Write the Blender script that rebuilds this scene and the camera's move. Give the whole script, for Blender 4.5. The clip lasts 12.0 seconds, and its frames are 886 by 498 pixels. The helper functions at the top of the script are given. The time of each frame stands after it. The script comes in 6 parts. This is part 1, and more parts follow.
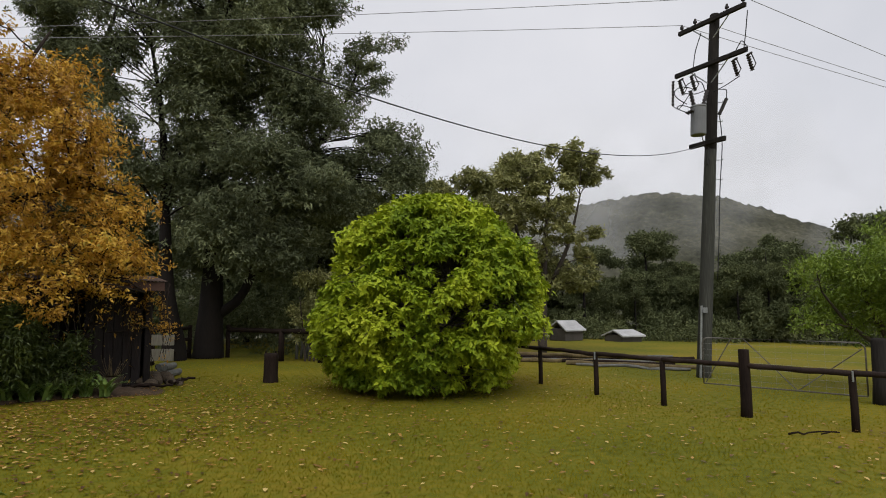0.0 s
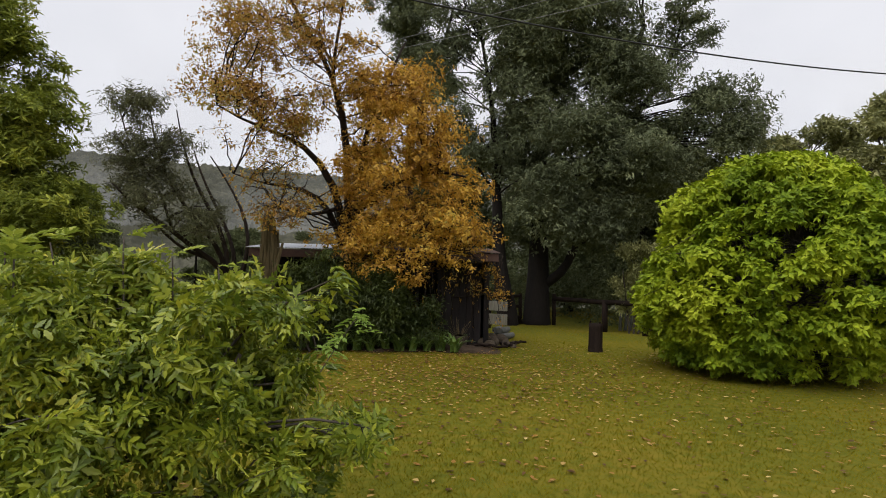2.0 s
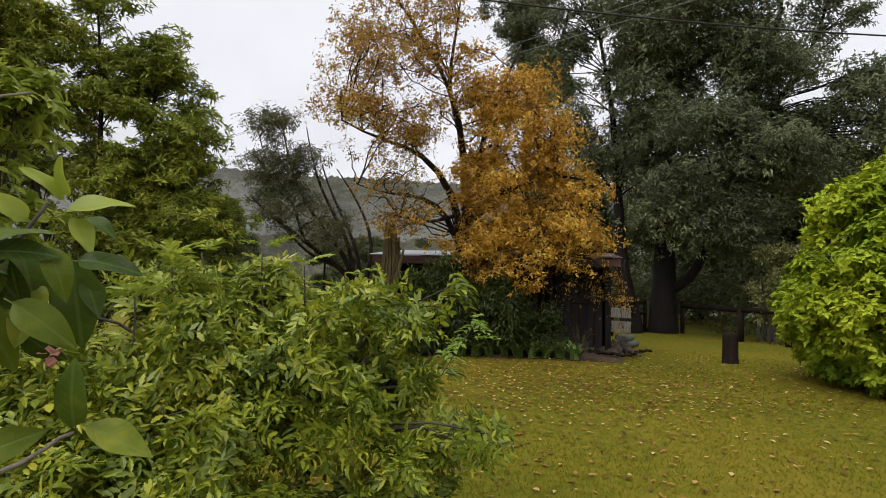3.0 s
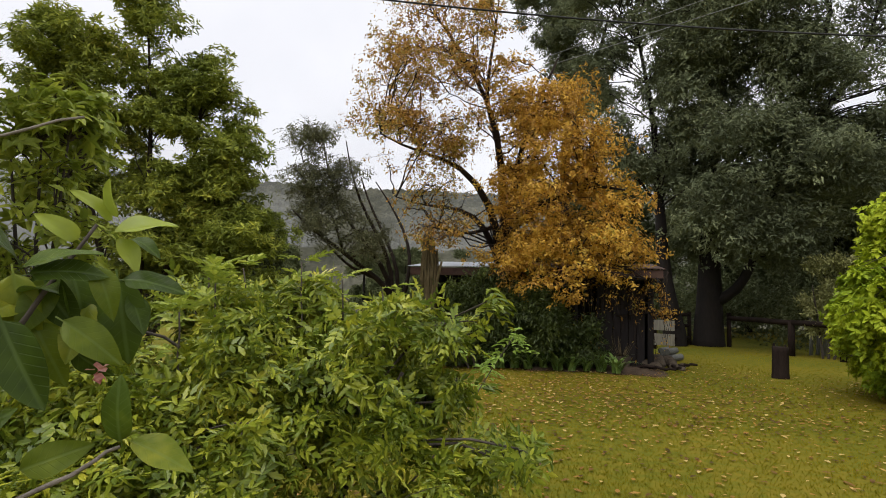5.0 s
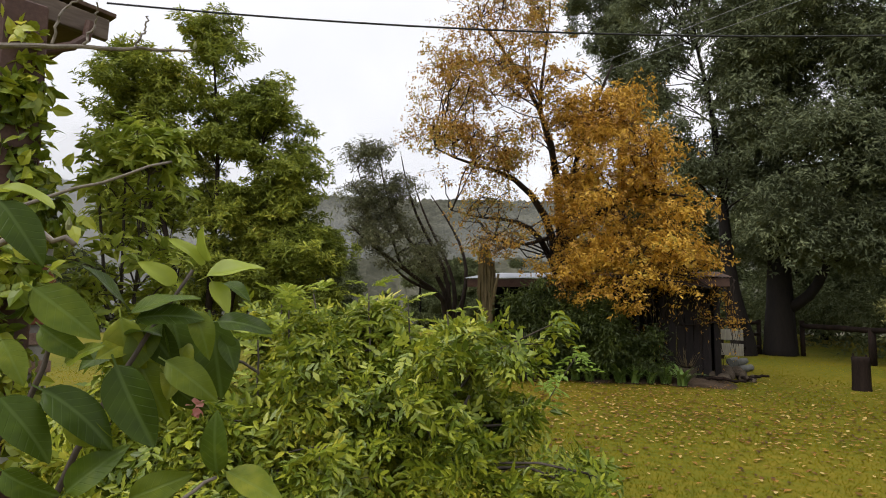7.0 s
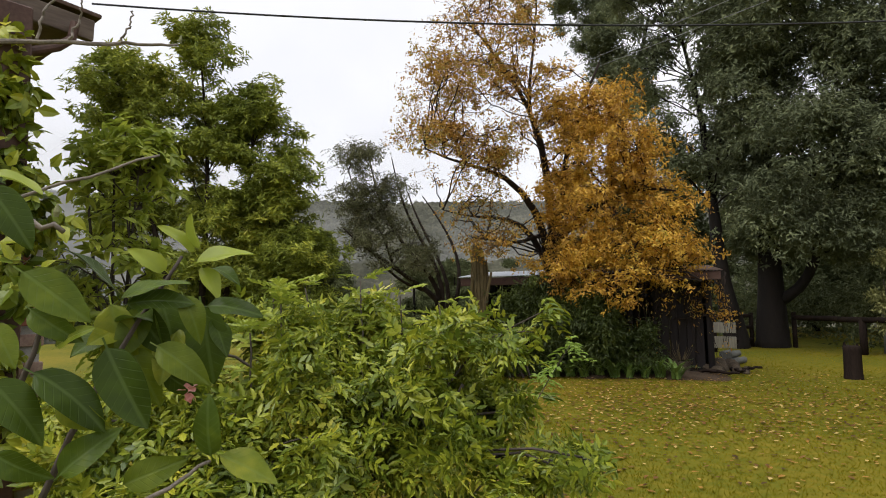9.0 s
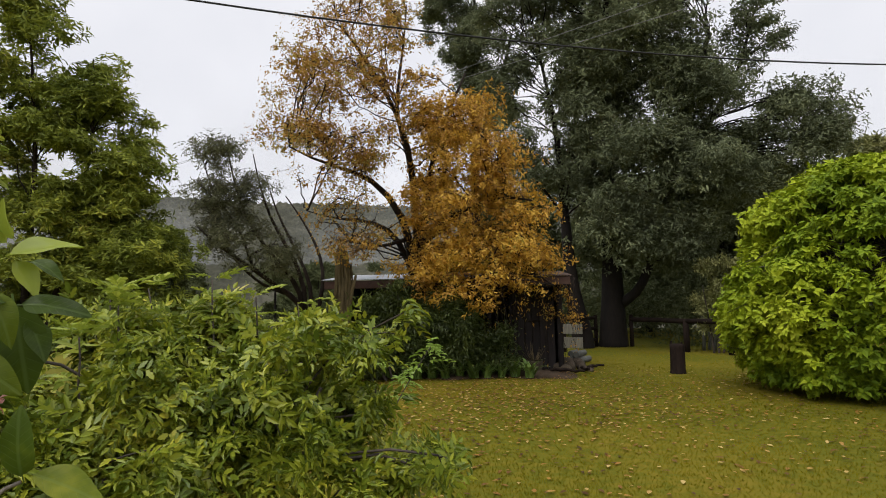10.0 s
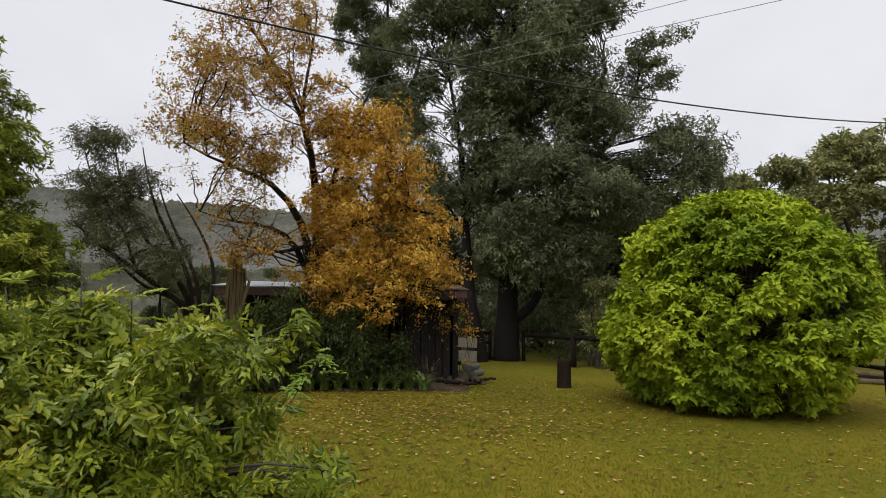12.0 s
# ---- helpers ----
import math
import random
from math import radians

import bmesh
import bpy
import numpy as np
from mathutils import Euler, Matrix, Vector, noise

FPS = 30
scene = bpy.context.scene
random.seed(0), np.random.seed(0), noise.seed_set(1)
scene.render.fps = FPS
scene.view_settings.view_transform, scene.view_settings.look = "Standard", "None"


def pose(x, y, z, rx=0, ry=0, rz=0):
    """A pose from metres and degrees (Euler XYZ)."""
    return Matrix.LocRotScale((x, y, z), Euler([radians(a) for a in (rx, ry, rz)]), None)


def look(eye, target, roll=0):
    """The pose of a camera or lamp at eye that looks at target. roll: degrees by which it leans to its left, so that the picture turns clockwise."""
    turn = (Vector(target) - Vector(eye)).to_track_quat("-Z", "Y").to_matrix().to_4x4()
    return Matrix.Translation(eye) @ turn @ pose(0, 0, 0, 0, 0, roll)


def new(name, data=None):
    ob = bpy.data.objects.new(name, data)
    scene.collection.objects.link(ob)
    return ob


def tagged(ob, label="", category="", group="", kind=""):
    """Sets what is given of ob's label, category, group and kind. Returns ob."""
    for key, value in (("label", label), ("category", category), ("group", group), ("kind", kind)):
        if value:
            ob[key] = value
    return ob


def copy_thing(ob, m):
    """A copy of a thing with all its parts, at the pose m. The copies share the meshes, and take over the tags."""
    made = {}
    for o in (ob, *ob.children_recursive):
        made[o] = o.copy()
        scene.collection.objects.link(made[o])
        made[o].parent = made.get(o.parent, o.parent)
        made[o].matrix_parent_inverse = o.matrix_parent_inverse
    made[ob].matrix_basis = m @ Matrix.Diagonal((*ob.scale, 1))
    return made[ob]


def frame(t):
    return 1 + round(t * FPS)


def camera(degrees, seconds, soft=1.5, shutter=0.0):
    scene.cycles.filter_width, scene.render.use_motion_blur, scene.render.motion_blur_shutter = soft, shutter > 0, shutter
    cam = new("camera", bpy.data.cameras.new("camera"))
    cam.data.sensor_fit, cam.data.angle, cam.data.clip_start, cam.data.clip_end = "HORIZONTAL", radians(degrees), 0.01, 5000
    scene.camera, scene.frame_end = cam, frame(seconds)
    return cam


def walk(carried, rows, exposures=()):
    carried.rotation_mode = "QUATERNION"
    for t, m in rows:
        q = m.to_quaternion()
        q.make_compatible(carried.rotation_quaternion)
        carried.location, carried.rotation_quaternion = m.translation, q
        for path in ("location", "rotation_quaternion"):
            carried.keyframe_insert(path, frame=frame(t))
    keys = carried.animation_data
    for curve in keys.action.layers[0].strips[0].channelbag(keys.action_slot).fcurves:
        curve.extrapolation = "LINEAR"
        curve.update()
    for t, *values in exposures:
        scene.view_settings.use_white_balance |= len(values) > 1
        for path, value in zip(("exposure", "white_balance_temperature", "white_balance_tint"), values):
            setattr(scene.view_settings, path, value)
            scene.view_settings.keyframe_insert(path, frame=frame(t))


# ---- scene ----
cam = camera(73.5, 12.0, soft=1.0)
PATH = [
    (0, (0.859, 0.019, 1.817), (1.26, 1.969, 2.016), 0.1),
    (0.5, (0.8, -0.002, 1.839), (1.088, 1.969, 2.021), 0.9),
    (1, (0.793, -0.022, 1.809), (0.839, 1.972, 1.952), 1.5),
    (1.5, (0.816, -0.016, 1.804), (0.521, 1.959, 1.911), 1.8),
    (2, (0.815, -0.024, 1.816), (0.176, 1.869, 1.906), 1.3),
    (2.5, (0.817, -0.025, 1.823), (-0.063, 1.769, 1.914), 1.1),
    (3, (0.816, -0.029, 1.822), (-0.182, 1.701, 1.922), 1.2),
    (5, (0.823, -0.022, 1.843), (-0.285, 1.638, 1.977), 1.2),
    (5.5, (0.821, -0.057, 1.873), (-0.314, 1.584, 2.014), 1.0),
    (6, (0.826, -0.075, 1.891), (-0.348, 1.537, 2.04), 0.7),
    (6.5, (0.828, -0.09, 1.911), (-0.396, 1.485, 2.068), 0.3),
    (7, (0.818, -0.103, 1.923), (-0.436, 1.446, 2.085), 0.3),
    (7.2, (0.824, -0.113, 1.93), (-0.445, 1.424, 2.086), 0.2),
    (8.8, (0.837, -0.111, 1.858), (-0.427, 1.43, 2.025), -1.2),
    (9, (0.839, -0.104, 1.855), (-0.397, 1.46, 2.025), -1.1),
    (9.5, (0.854, -0.104, 1.852), (-0.169, 1.607, 2.023), -1.3),
    (10, (0.847, -0.079, 1.838), (-0.007, 1.721, 2.013), -1.1),
    (10.5, (0.857, -0.071, 1.834), (0.146, 1.79, 2.01), -0.5),
    (11, (0.875, -0.078, 1.841), (0.257, 1.815, 2.034), 0.4),
    (11.5, (0.879, -0.068, 1.842), (0.306, 1.837, 2.045), 0.8),
    (12, (0.889, -0.077, 1.843), (0.344, 1.836, 2.055), 0.8),
]
walk(cam, [(t, look(eye, target, roll)) for t, eye, target, roll in PATH],
     exposures=[(0, 0.02), (1.5, 0.1), (2.5, 0.29), (3.2, 0.34), (5, 0.4), (6.5, 0.46), (8.8, 0.46), (9.5, 0.33), (10.5, 0.22), (12, 0.17)])

# ---- world, sun and exposure ----
world = bpy.data.worlds.new("overcast_sky")
scene.world = world
world.use_nodes = True
wn, wl = world.node_tree.nodes, world.node_tree.links
sky = wn.new("ShaderNodeTexSky")
sky.sky_type = "NISHITA"
sky.sun_disc = False
sky.sun_elevation, sky.sun_rotation = radians(58), radians(200)
sky.dust_density = 4.0
grey = wn.new("ShaderNodeHueSaturation")
grey.inputs["Saturation"].default_value = 0.25
grey.inputs["Value"].default_value = 0.12
wl.new(sky.outputs["Color"], grey.inputs["Color"])
cloud = wn.new("ShaderNodeTexNoise")
cloud.inputs["Scale"].default_value = 2.2
cloud.inputs["Detail"].default_value = 5.0
cloud_ramp = wn.new("ShaderNodeValToRGB")
cloud_ramp.color_ramp.elements[0].position, cloud_ramp.color_ramp.elements[1].position = 0.3, 0.75
cloud_ramp.color_ramp.elements[0].color = (0.61, 0.62, 0.67, 1)
cloud_ramp.color_ramp.elements[1].color = (0.79, 0.785, 0.82, 1)
wl.new(cloud.outputs["Fac"], cloud_ramp.inputs["Fac"])
mix = wn.new("ShaderNodeMixRGB")
mix.inputs["Fac"].default_value = 0.85
wl.new(grey.outputs["Color"], mix.inputs["Color1"])
wl.new(cloud_ramp.outputs["Color"], mix.inputs["Color2"])
wl.new(mix.outputs["Color"], wn["Background"].inputs["Color"])
wn["Background"].inputs["Strength"].default_value = 1.12

sun_data = bpy.data.lights.new("sun", "SUN")
sun_data.energy, sun_data.angle, sun_data.color = 1.5, radians(50), (1.0, 0.97, 0.92)
sun = new("sun", sun_data)
sun.matrix_world = look((0, 0, 60), (4, 30, 8))


# ---- materials ----
def nodes_of(name):
    m = bpy.data.materials.new(name)
    m.use_nodes = True
    return m, m.node_tree.nodes, m.node_tree.links


def ramp_node(n, l, source, stops):
    r = n.new("ShaderNodeValToRGB")
    while len(r.color_ramp.elements) < len(stops):
        r.color_ramp.elements.new(0.5)
    for e, (p, c) in zip(r.color_ramp.elements, stops):
        e.position, e.color = p, (*c, 1)
    l.new(source, r.inputs["Fac"])
    return r


def surface(name, stops, scale=4.0, rough=0.8, bump=0.3, fine=40.0, stretch=(1, 1, 1), metal=0.0, spec=0.3):
    """A weathered surface: large stains over fine grain, with relief."""
    m, n, l = nodes_of(name)
    b = n["Principled BSDF"]
    co = n.new("ShaderNodeTexCoord")
    mp = n.new("ShaderNodeMapping")
    mp.inputs["Scale"].default_value = stretch
    l.new(co.outputs["Object"], mp.inputs["Vector"])
    big, small = n.new("ShaderNodeTexNoise"), n.new("ShaderNodeTexNoise")
    for t, s in ((big, scale), (small, fine)):
        t.inputs["Scale"].default_value, t.inputs["Detail"].default_value = s, 6.0
        l.new(mp.outputs["Vector"], t.inputs["Vector"])
    mixed = n.new("ShaderNodeMath")
    mixed.operation = "MULTIPLY_ADD"
    mixed.inputs[1].default_value = 0.45
    l.new(small.outputs["Fac"], mixed.inputs[0])
    half = n.new("ShaderNodeMath")
    half.operation = "MULTIPLY"
    half.inputs[1].default_value = 0.55
    l.new(big.outputs["Fac"], half.inputs[0])
    l.new(half.outputs[0], mixed.inputs[2])
    r = ramp_node(n, l, mixed.outputs[0], stops)
    l.new(r.outputs["Color"], b.inputs["Base Color"])
    b.inputs["Roughness"].default_value, b.inputs["Metallic"].default_value = rough, metal
    b.inputs["Specular IOR Level"].default_value = spec
    bp = n.new("ShaderNodeBump")
    bp.inputs["Strength"].default_value, bp.inputs["Distance"].default_value = bump, 0.02
    l.new(mixed.outputs[0], bp.inputs["Height"])
    l.new(bp.outputs["Normal"], b.inputs["Normal"])
    return m


def leaf_material(name, stops, patch=0.8, weight=0.45, gloss=0.35, thin=0.3, spec=0.35):
    """Leaves: each one its own shade, drifting in patches over the crown; light comes through."""
    m, n, l = nodes_of(name)
    b = n["Principled BSDF"]
    geo, co = n.new("ShaderNodeNewGeometry"), n.new("ShaderNodeTexCoord")
    t = n.new("ShaderNodeTexNoise")
    t.inputs["Scale"].default_value, t.inputs["Detail"].default_value = patch, 3.0
    l.new(co.outputs["Object"], t.inputs["Vector"])
    a = n.new("ShaderNodeMath")
    a.operation = "MULTIPLY"
    a.inputs[1].default_value = weight
    l.new(geo.outputs["Random Per Island"], a.inputs[0])
    s = n.new("ShaderNodeMapRange")
    s.inputs["From Min"].default_value, s.inputs["From Max"].default_value = 0.3, 0.7
    s.inputs["To Max"].default_value = 1 - weight
    l.new(t.outputs["Fac"], s.inputs["Value"])
    add = n.new("ShaderNodeMath")
    l.new(a.outputs[0], add.inputs[0])
    l.new(s.outputs["Result"], add.inputs[1])
    r = ramp_node(n, l, add.outputs[0], stops)
    l.new(r.outputs["Color"], b.inputs["Base Color"])
    b.inputs["Roughness"].default_value, b.inputs["Specular IOR Level"].default_value = gloss, spec
    tr = n.new("ShaderNodeBsdfTranslucent")
    l.new(r.outputs["Color"], tr.inputs["Color"])
    mx = n.new("ShaderNodeMixShader")
    mx.inputs["Fac"].default_value = thin
    l.new(b.outputs["BSDF"], mx.inputs[1])
    l.new(tr.outputs["BSDF"], mx.inputs[2])
    l.new(mx.outputs["Shader"], n["Material Output"].inputs["Surface"])
    return m


DARK_WOOD = surface("dark_creosote_wood", [(0.3, (0.008, 0.006, 0.0055)), (0.7, (0.034, 0.023, 0.018))], 5, 0.9, 0.5, 60, (1, 1, 0.15), spec=0.08)
RAIL_WOOD = surface("dark_rail_wood", [(0.3, (0.012, 0.008, 0.007)), (0.7, (0.045, 0.03, 0.025))], 4, 0.8, 0.5, 50, (1, 1, 1), spec=0.12)
GREY_WOOD = surface("weathered_grey_wood", [(0.25, (0.05, 0.05, 0.045)), (0.5, (0.13, 0.13, 0.12)), (0.75, (0.22, 0.22, 0.2))], 3, 0.85, 0.6, 50, (1, 1, 0.08))
PALE_BOARD = surface("pale_cream_board", [(0.25, (0.095, 0.088, 0.068)), (0.5, (0.247, 0.228, 0.180)), (0.75, (0.418, 0.385, 0.300))], 3, 0.85, 0.6, 50, (1, 1, 0.08))
# Near black: the pole top's backlit silhouette is put into this colour.
TOP_WOOD = surface("dark_pole_wood", [(0.3, (0.012, 0.011, 0.01)), (0.7, (0.04, 0.035, 0.032))], 4, 0.9, 0.5, 40, (1, 1, 0.1), spec=0.08)
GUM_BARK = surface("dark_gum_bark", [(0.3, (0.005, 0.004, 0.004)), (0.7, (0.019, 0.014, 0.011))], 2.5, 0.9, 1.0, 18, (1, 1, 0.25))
TWIG_BARK = surface("brown_grey_bark", [(0.3, (0.03, 0.025, 0.02)), (0.7, (0.1, 0.08, 0.065))], 6, 0.85, 0.6, 40, (1, 1, 0.4))
DARK_BARK = surface("dark_brown_bark", [(0.3, (0.016, 0.012, 0.01)), (0.7, (0.055, 0.042, 0.034))], 6, 0.9, 0.6, 40, (1, 1, 0.4), spec=0.1)
PALE_BARK = surface("pale_twig_bark", [(0.3, (0.1, 0.085, 0.07)), (0.7, (0.26, 0.22, 0.18))], 14, 0.7, 0.4, 90)
BROWN_STUMP = surface("dead_brown_wood", [(0.3, (0.057, 0.044, 0.019)), (0.7, (0.184, 0.138, 0.067))], 4, 0.9, 1.0, 30, (1, 1, 0.15))
GATE_PIPE = surface("dull_rusty_pipe", [(0.3, (0.06, 0.045, 0.035)), (0.55, (0.13, 0.12, 0.105)), (0.75, (0.22, 0.21, 0.2))], 3, 0.6, 0.2, 30, metal=0.2)
STEEL = surface("galvanised_steel", [(0.3, (0.2, 0.21, 0.21)), (0.7, (0.36, 0.37, 0.37))], 5, 0.5, 0.1, 50, metal=0.5)
PAINT_GREY = surface("grey_tank_paint", [(0.3, (0.13, 0.135, 0.14)), (0.7, (0.2, 0.205, 0.21))], 3, 0.5, 0.1, 30)
CERAMIC = surface("brown_porcelain", [(0.3, (0.012, 0.009, 0.008)), (0.7, (0.03, 0.022, 0.02))], 8, 0.4, 0.1)
BLACK = surface("black_insulation", [(0.3, (0.012, 0.012, 0.013)), (0.7, (0.03, 0.03, 0.032))], 20, 0.6, 0.1)
POLE_WOOD = surface("green_grey_pole_wood", [(0.3, (0.018, 0.018, 0.015)), (0.55, (0.045, 0.046, 0.038)), (0.75, (0.1, 0.1, 0.088))], 2, 0.85, 0.6, 40, (1, 1, 0.06))
WIRE = surface("aluminium_wire", [(0.3, (0.2, 0.2, 0.21)), (0.7, (0.3, 0.3, 0.31))], 20, 0.5, 0.1)
ROOF_TIN = surface("galvanised_roof_tin", [(0.3, (0.28, 0.3, 0.33)), (0.7, (0.5, 0.53, 0.57))], 1.5, 0.35, 0.1, 20, metal=0.4)
RUST_TIN = surface("rusted_brown_roof", [(0.3, (0.05, 0.03, 0.022)), (0.55, (0.12, 0.075, 0.055)), (0.75, (0.2, 0.15, 0.12))], 2, 0.8, 0.2, 30)
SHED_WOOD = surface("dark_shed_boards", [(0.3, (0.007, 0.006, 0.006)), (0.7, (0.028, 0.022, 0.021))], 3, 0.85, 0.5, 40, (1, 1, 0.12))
STONE = surface("grey_stone", [(0.3, (0.032, 0.024, 0.017)), (0.55, (0.079, 0.060, 0.041)), (0.75, (0.158, 0.120, 0.082))], 6, 0.9, 0.8, 40)
BRICK = surface("pinkish_brick", [(0.3, (0.2, 0.12, 0.09)), (0.55, (0.34, 0.23, 0.18)), (0.75, (0.44, 0.34, 0.28))], 9, 0.85, 0.4, 60)
RED_BRICK = surface("red_arch_brick", [(0.3, (0.2, 0.06, 0.04)), (0.7, (0.36, 0.14, 0.09))], 9, 0.85, 0.4, 60)
MORTAR = surface("grey_mortar", [(0.3, (0.3, 0.28, 0.25)), (0.7, (0.45, 0.43, 0.4))], 9, 0.95, 0.4, 80)
SILL_PAINT = surface("pale_sill_paint", [(0.3, (0.5, 0.5, 0.48)), (0.7, (0.68, 0.68, 0.66))], 4, 0.6, 0.15, 40)
BROWN_PAINT = surface("brown_painted_timber", [(0.3, (0.05, 0.024, 0.018)), (0.7, (0.11, 0.06, 0.045))], 5, 0.6, 0.2, 40)
BARGE_WOOD = surface("weathered_barge_board", [(0.3, (0.07, 0.05, 0.04)), (0.7, (0.2, 0.155, 0.125))], 4, 0.8, 0.4, 40, (1, 0.15, 1))
WHITE_TARP = surface("white_sheeting", [(0.3, (0.28, 0.28, 0.28)), (0.7, (0.5, 0.5, 0.51))], 1.5, 0.6, 0.3, 12)
DARK_WALL = surface("dark_cabin_wall", [(0.3, (0.04, 0.035, 0.03)), (0.7, (0.1, 0.09, 0.08))], 2, 0.8, 0.2)
SOIL = surface("damp_garden_soil", [(0.3, (0.03, 0.02, 0.012)), (0.7, (0.1, 0.066, 0.04))], 4, 0.95, 1.0, 30)
BUD = surface("furry_bud", [(0.3, (0.16, 0.17, 0.08)), (0.7, (0.3, 0.3, 0.16))], 30, 0.8, 0.3, 200)

LEAF_BUSH = leaf_material("lime_green_leaf", [(0.0, (0.085, 0.145, 0.012)), (0.35, (0.19, 0.27, 0.015)), (0.7, (0.35, 0.42, 0.022)), (1.0, (0.50, 0.54, 0.044))], 0.8, 0.35, 0.5, 0.17, 0.15)
LEAF_GUM = leaf_material("grey_green_gum_leaf", [(0.0, (0.066, 0.078, 0.044)), (0.5, (0.135, 0.155, 0.082)), (1.0, (0.27, 0.295, 0.15))], 0.45, 0.4, 0.6, 0.14, 0.14)
LEAF_ORANGE = leaf_material("autumn_orange_leaf", [(0.0, (0.23, 0.115, 0.026)), (0.3, (0.43, 0.235, 0.036)), (0.6, (0.65, 0.39, 0.05)), (0.85, (0.72, 0.49, 0.075)), (1.0, (0.36, 0.33, 0.065))], 0.9, 0.55, 0.5, 0.35)
LEAF_RUSSET = leaf_material("thinning_russet_leaf", [(0.0, (0.15, 0.075, 0.025)), (0.3, (0.36, 0.18, 0.03)), (0.55, (0.5, 0.28, 0.04)), (0.75, (0.4, 0.32, 0.06)), (1.0, (0.2, 0.21, 0.06))], 0.7, 0.5, 0.5, 0.3)
LEAF_WATTLE = leaf_material("dull_wattle_leaf", [(0.0, (0.069, 0.073, 0.037)), (0.5, (0.128, 0.133, 0.061)), (1.0, (0.224, 0.223, 0.110))], 0.8, 0.6, 0.5, 0.2)
LEAF_LAUREL = leaf_material("mid_green_tree_leaf", [(0.0, (0.10, 0.13, 0.024)), (0.45, (0.22, 0.26, 0.04)), (0.8, (0.40, 0.42, 0.06)), (1.0, (0.62, 0.52, 0.10))], 0.8, 0.5, 0.5, 0.25, 0.2)
LEAF_NEAR = leaf_material("fresh_green_leaflet", [(0.0, (0.055, 0.095, 0.011)), (0.4, (0.165, 0.215, 0.02)), (0.75, (0.36, 0.385, 0.034)), (1.0, (0.62, 0.53, 0.06))], 2.6, 0.55, 0.35, 0.2, 0.4)
LEAF_SHOOT = leaf_material("pale_green_shoot_leaf", [(0.0, (0.161, 0.264, 0.040)), (1.0, (0.322, 0.440, 0.080))], 2, 0.6, 0.4, 0.35)
LEAF_YOUNG = leaf_material("yellow_green_leaf", [(0.0, (0.16, 0.22, 0.03)), (0.6, (0.33, 0.39, 0.05)), (1.0, (0.55, 0.57, 0.08))], 6, 0.6, 0.4, 0.35)
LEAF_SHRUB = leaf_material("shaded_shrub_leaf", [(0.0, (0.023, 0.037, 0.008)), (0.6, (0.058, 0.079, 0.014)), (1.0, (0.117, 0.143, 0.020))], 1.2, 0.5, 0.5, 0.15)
LEAF_STRAP = leaf_material("strap_leaf", [(0.0, (0.070, 0.130, 0.026)), (1.0, (0.224, 0.312, 0.078))], 2, 0.7, 0.35, 0.2)
LEAF_FOREST = leaf_material("forest_leaf", [(0.0, (0.055, 0.07, 0.032)), (0.5, (0.105, 0.122, 0.055)), (1.0, (0.2, 0.215, 0.095))], 0.4, 0.45, 0.7, 0.15, 0.1)
LEAF_FAR = leaf_material("olive_tree_leaf", [(0.0, (0.119, 0.123, 0.047)), (0.5, (0.238, 0.245, 0.084)), (1.0, (0.441, 0.424, 0.185))], 0.6, 0.6, 0.5, 0.2)
LEAF_GATE = leaf_material("light_green_tree_leaf", [(0.0, (0.094, 0.132, 0.020)), (0.5, (0.170, 0.251, 0.030)), (1.0, (0.282, 0.343, 0.050))], 0.8, 0.55, 0.45, 0.3)
LEAF_FALLEN = leaf_material("fallen_yellow_leaf", [(0.0, (0.05, 0.022, 0.008)), (0.4, (0.15, 0.065, 0.016)), (0.75, (0.36, 0.18, 0.035)), (1.0, (0.62, 0.48, 0.19))], 3, 0.95, 0.5, 0.1)
BLADE = leaf_material("lawn_blade", [(0.0, (0.12, 0.128, 0.007)), (0.5, (0.215, 0.194, 0.009)), (1.0, (0.34, 0.25, 0.015))], 0.35, 0.4, 0.7, 0.5, 0.05)
PETAL = leaf_material("pink_petal", [(0.0, (0.5, 0.18, 0.16)), (1.0, (0.7, 0.35, 0.32))], 5, 0.8)


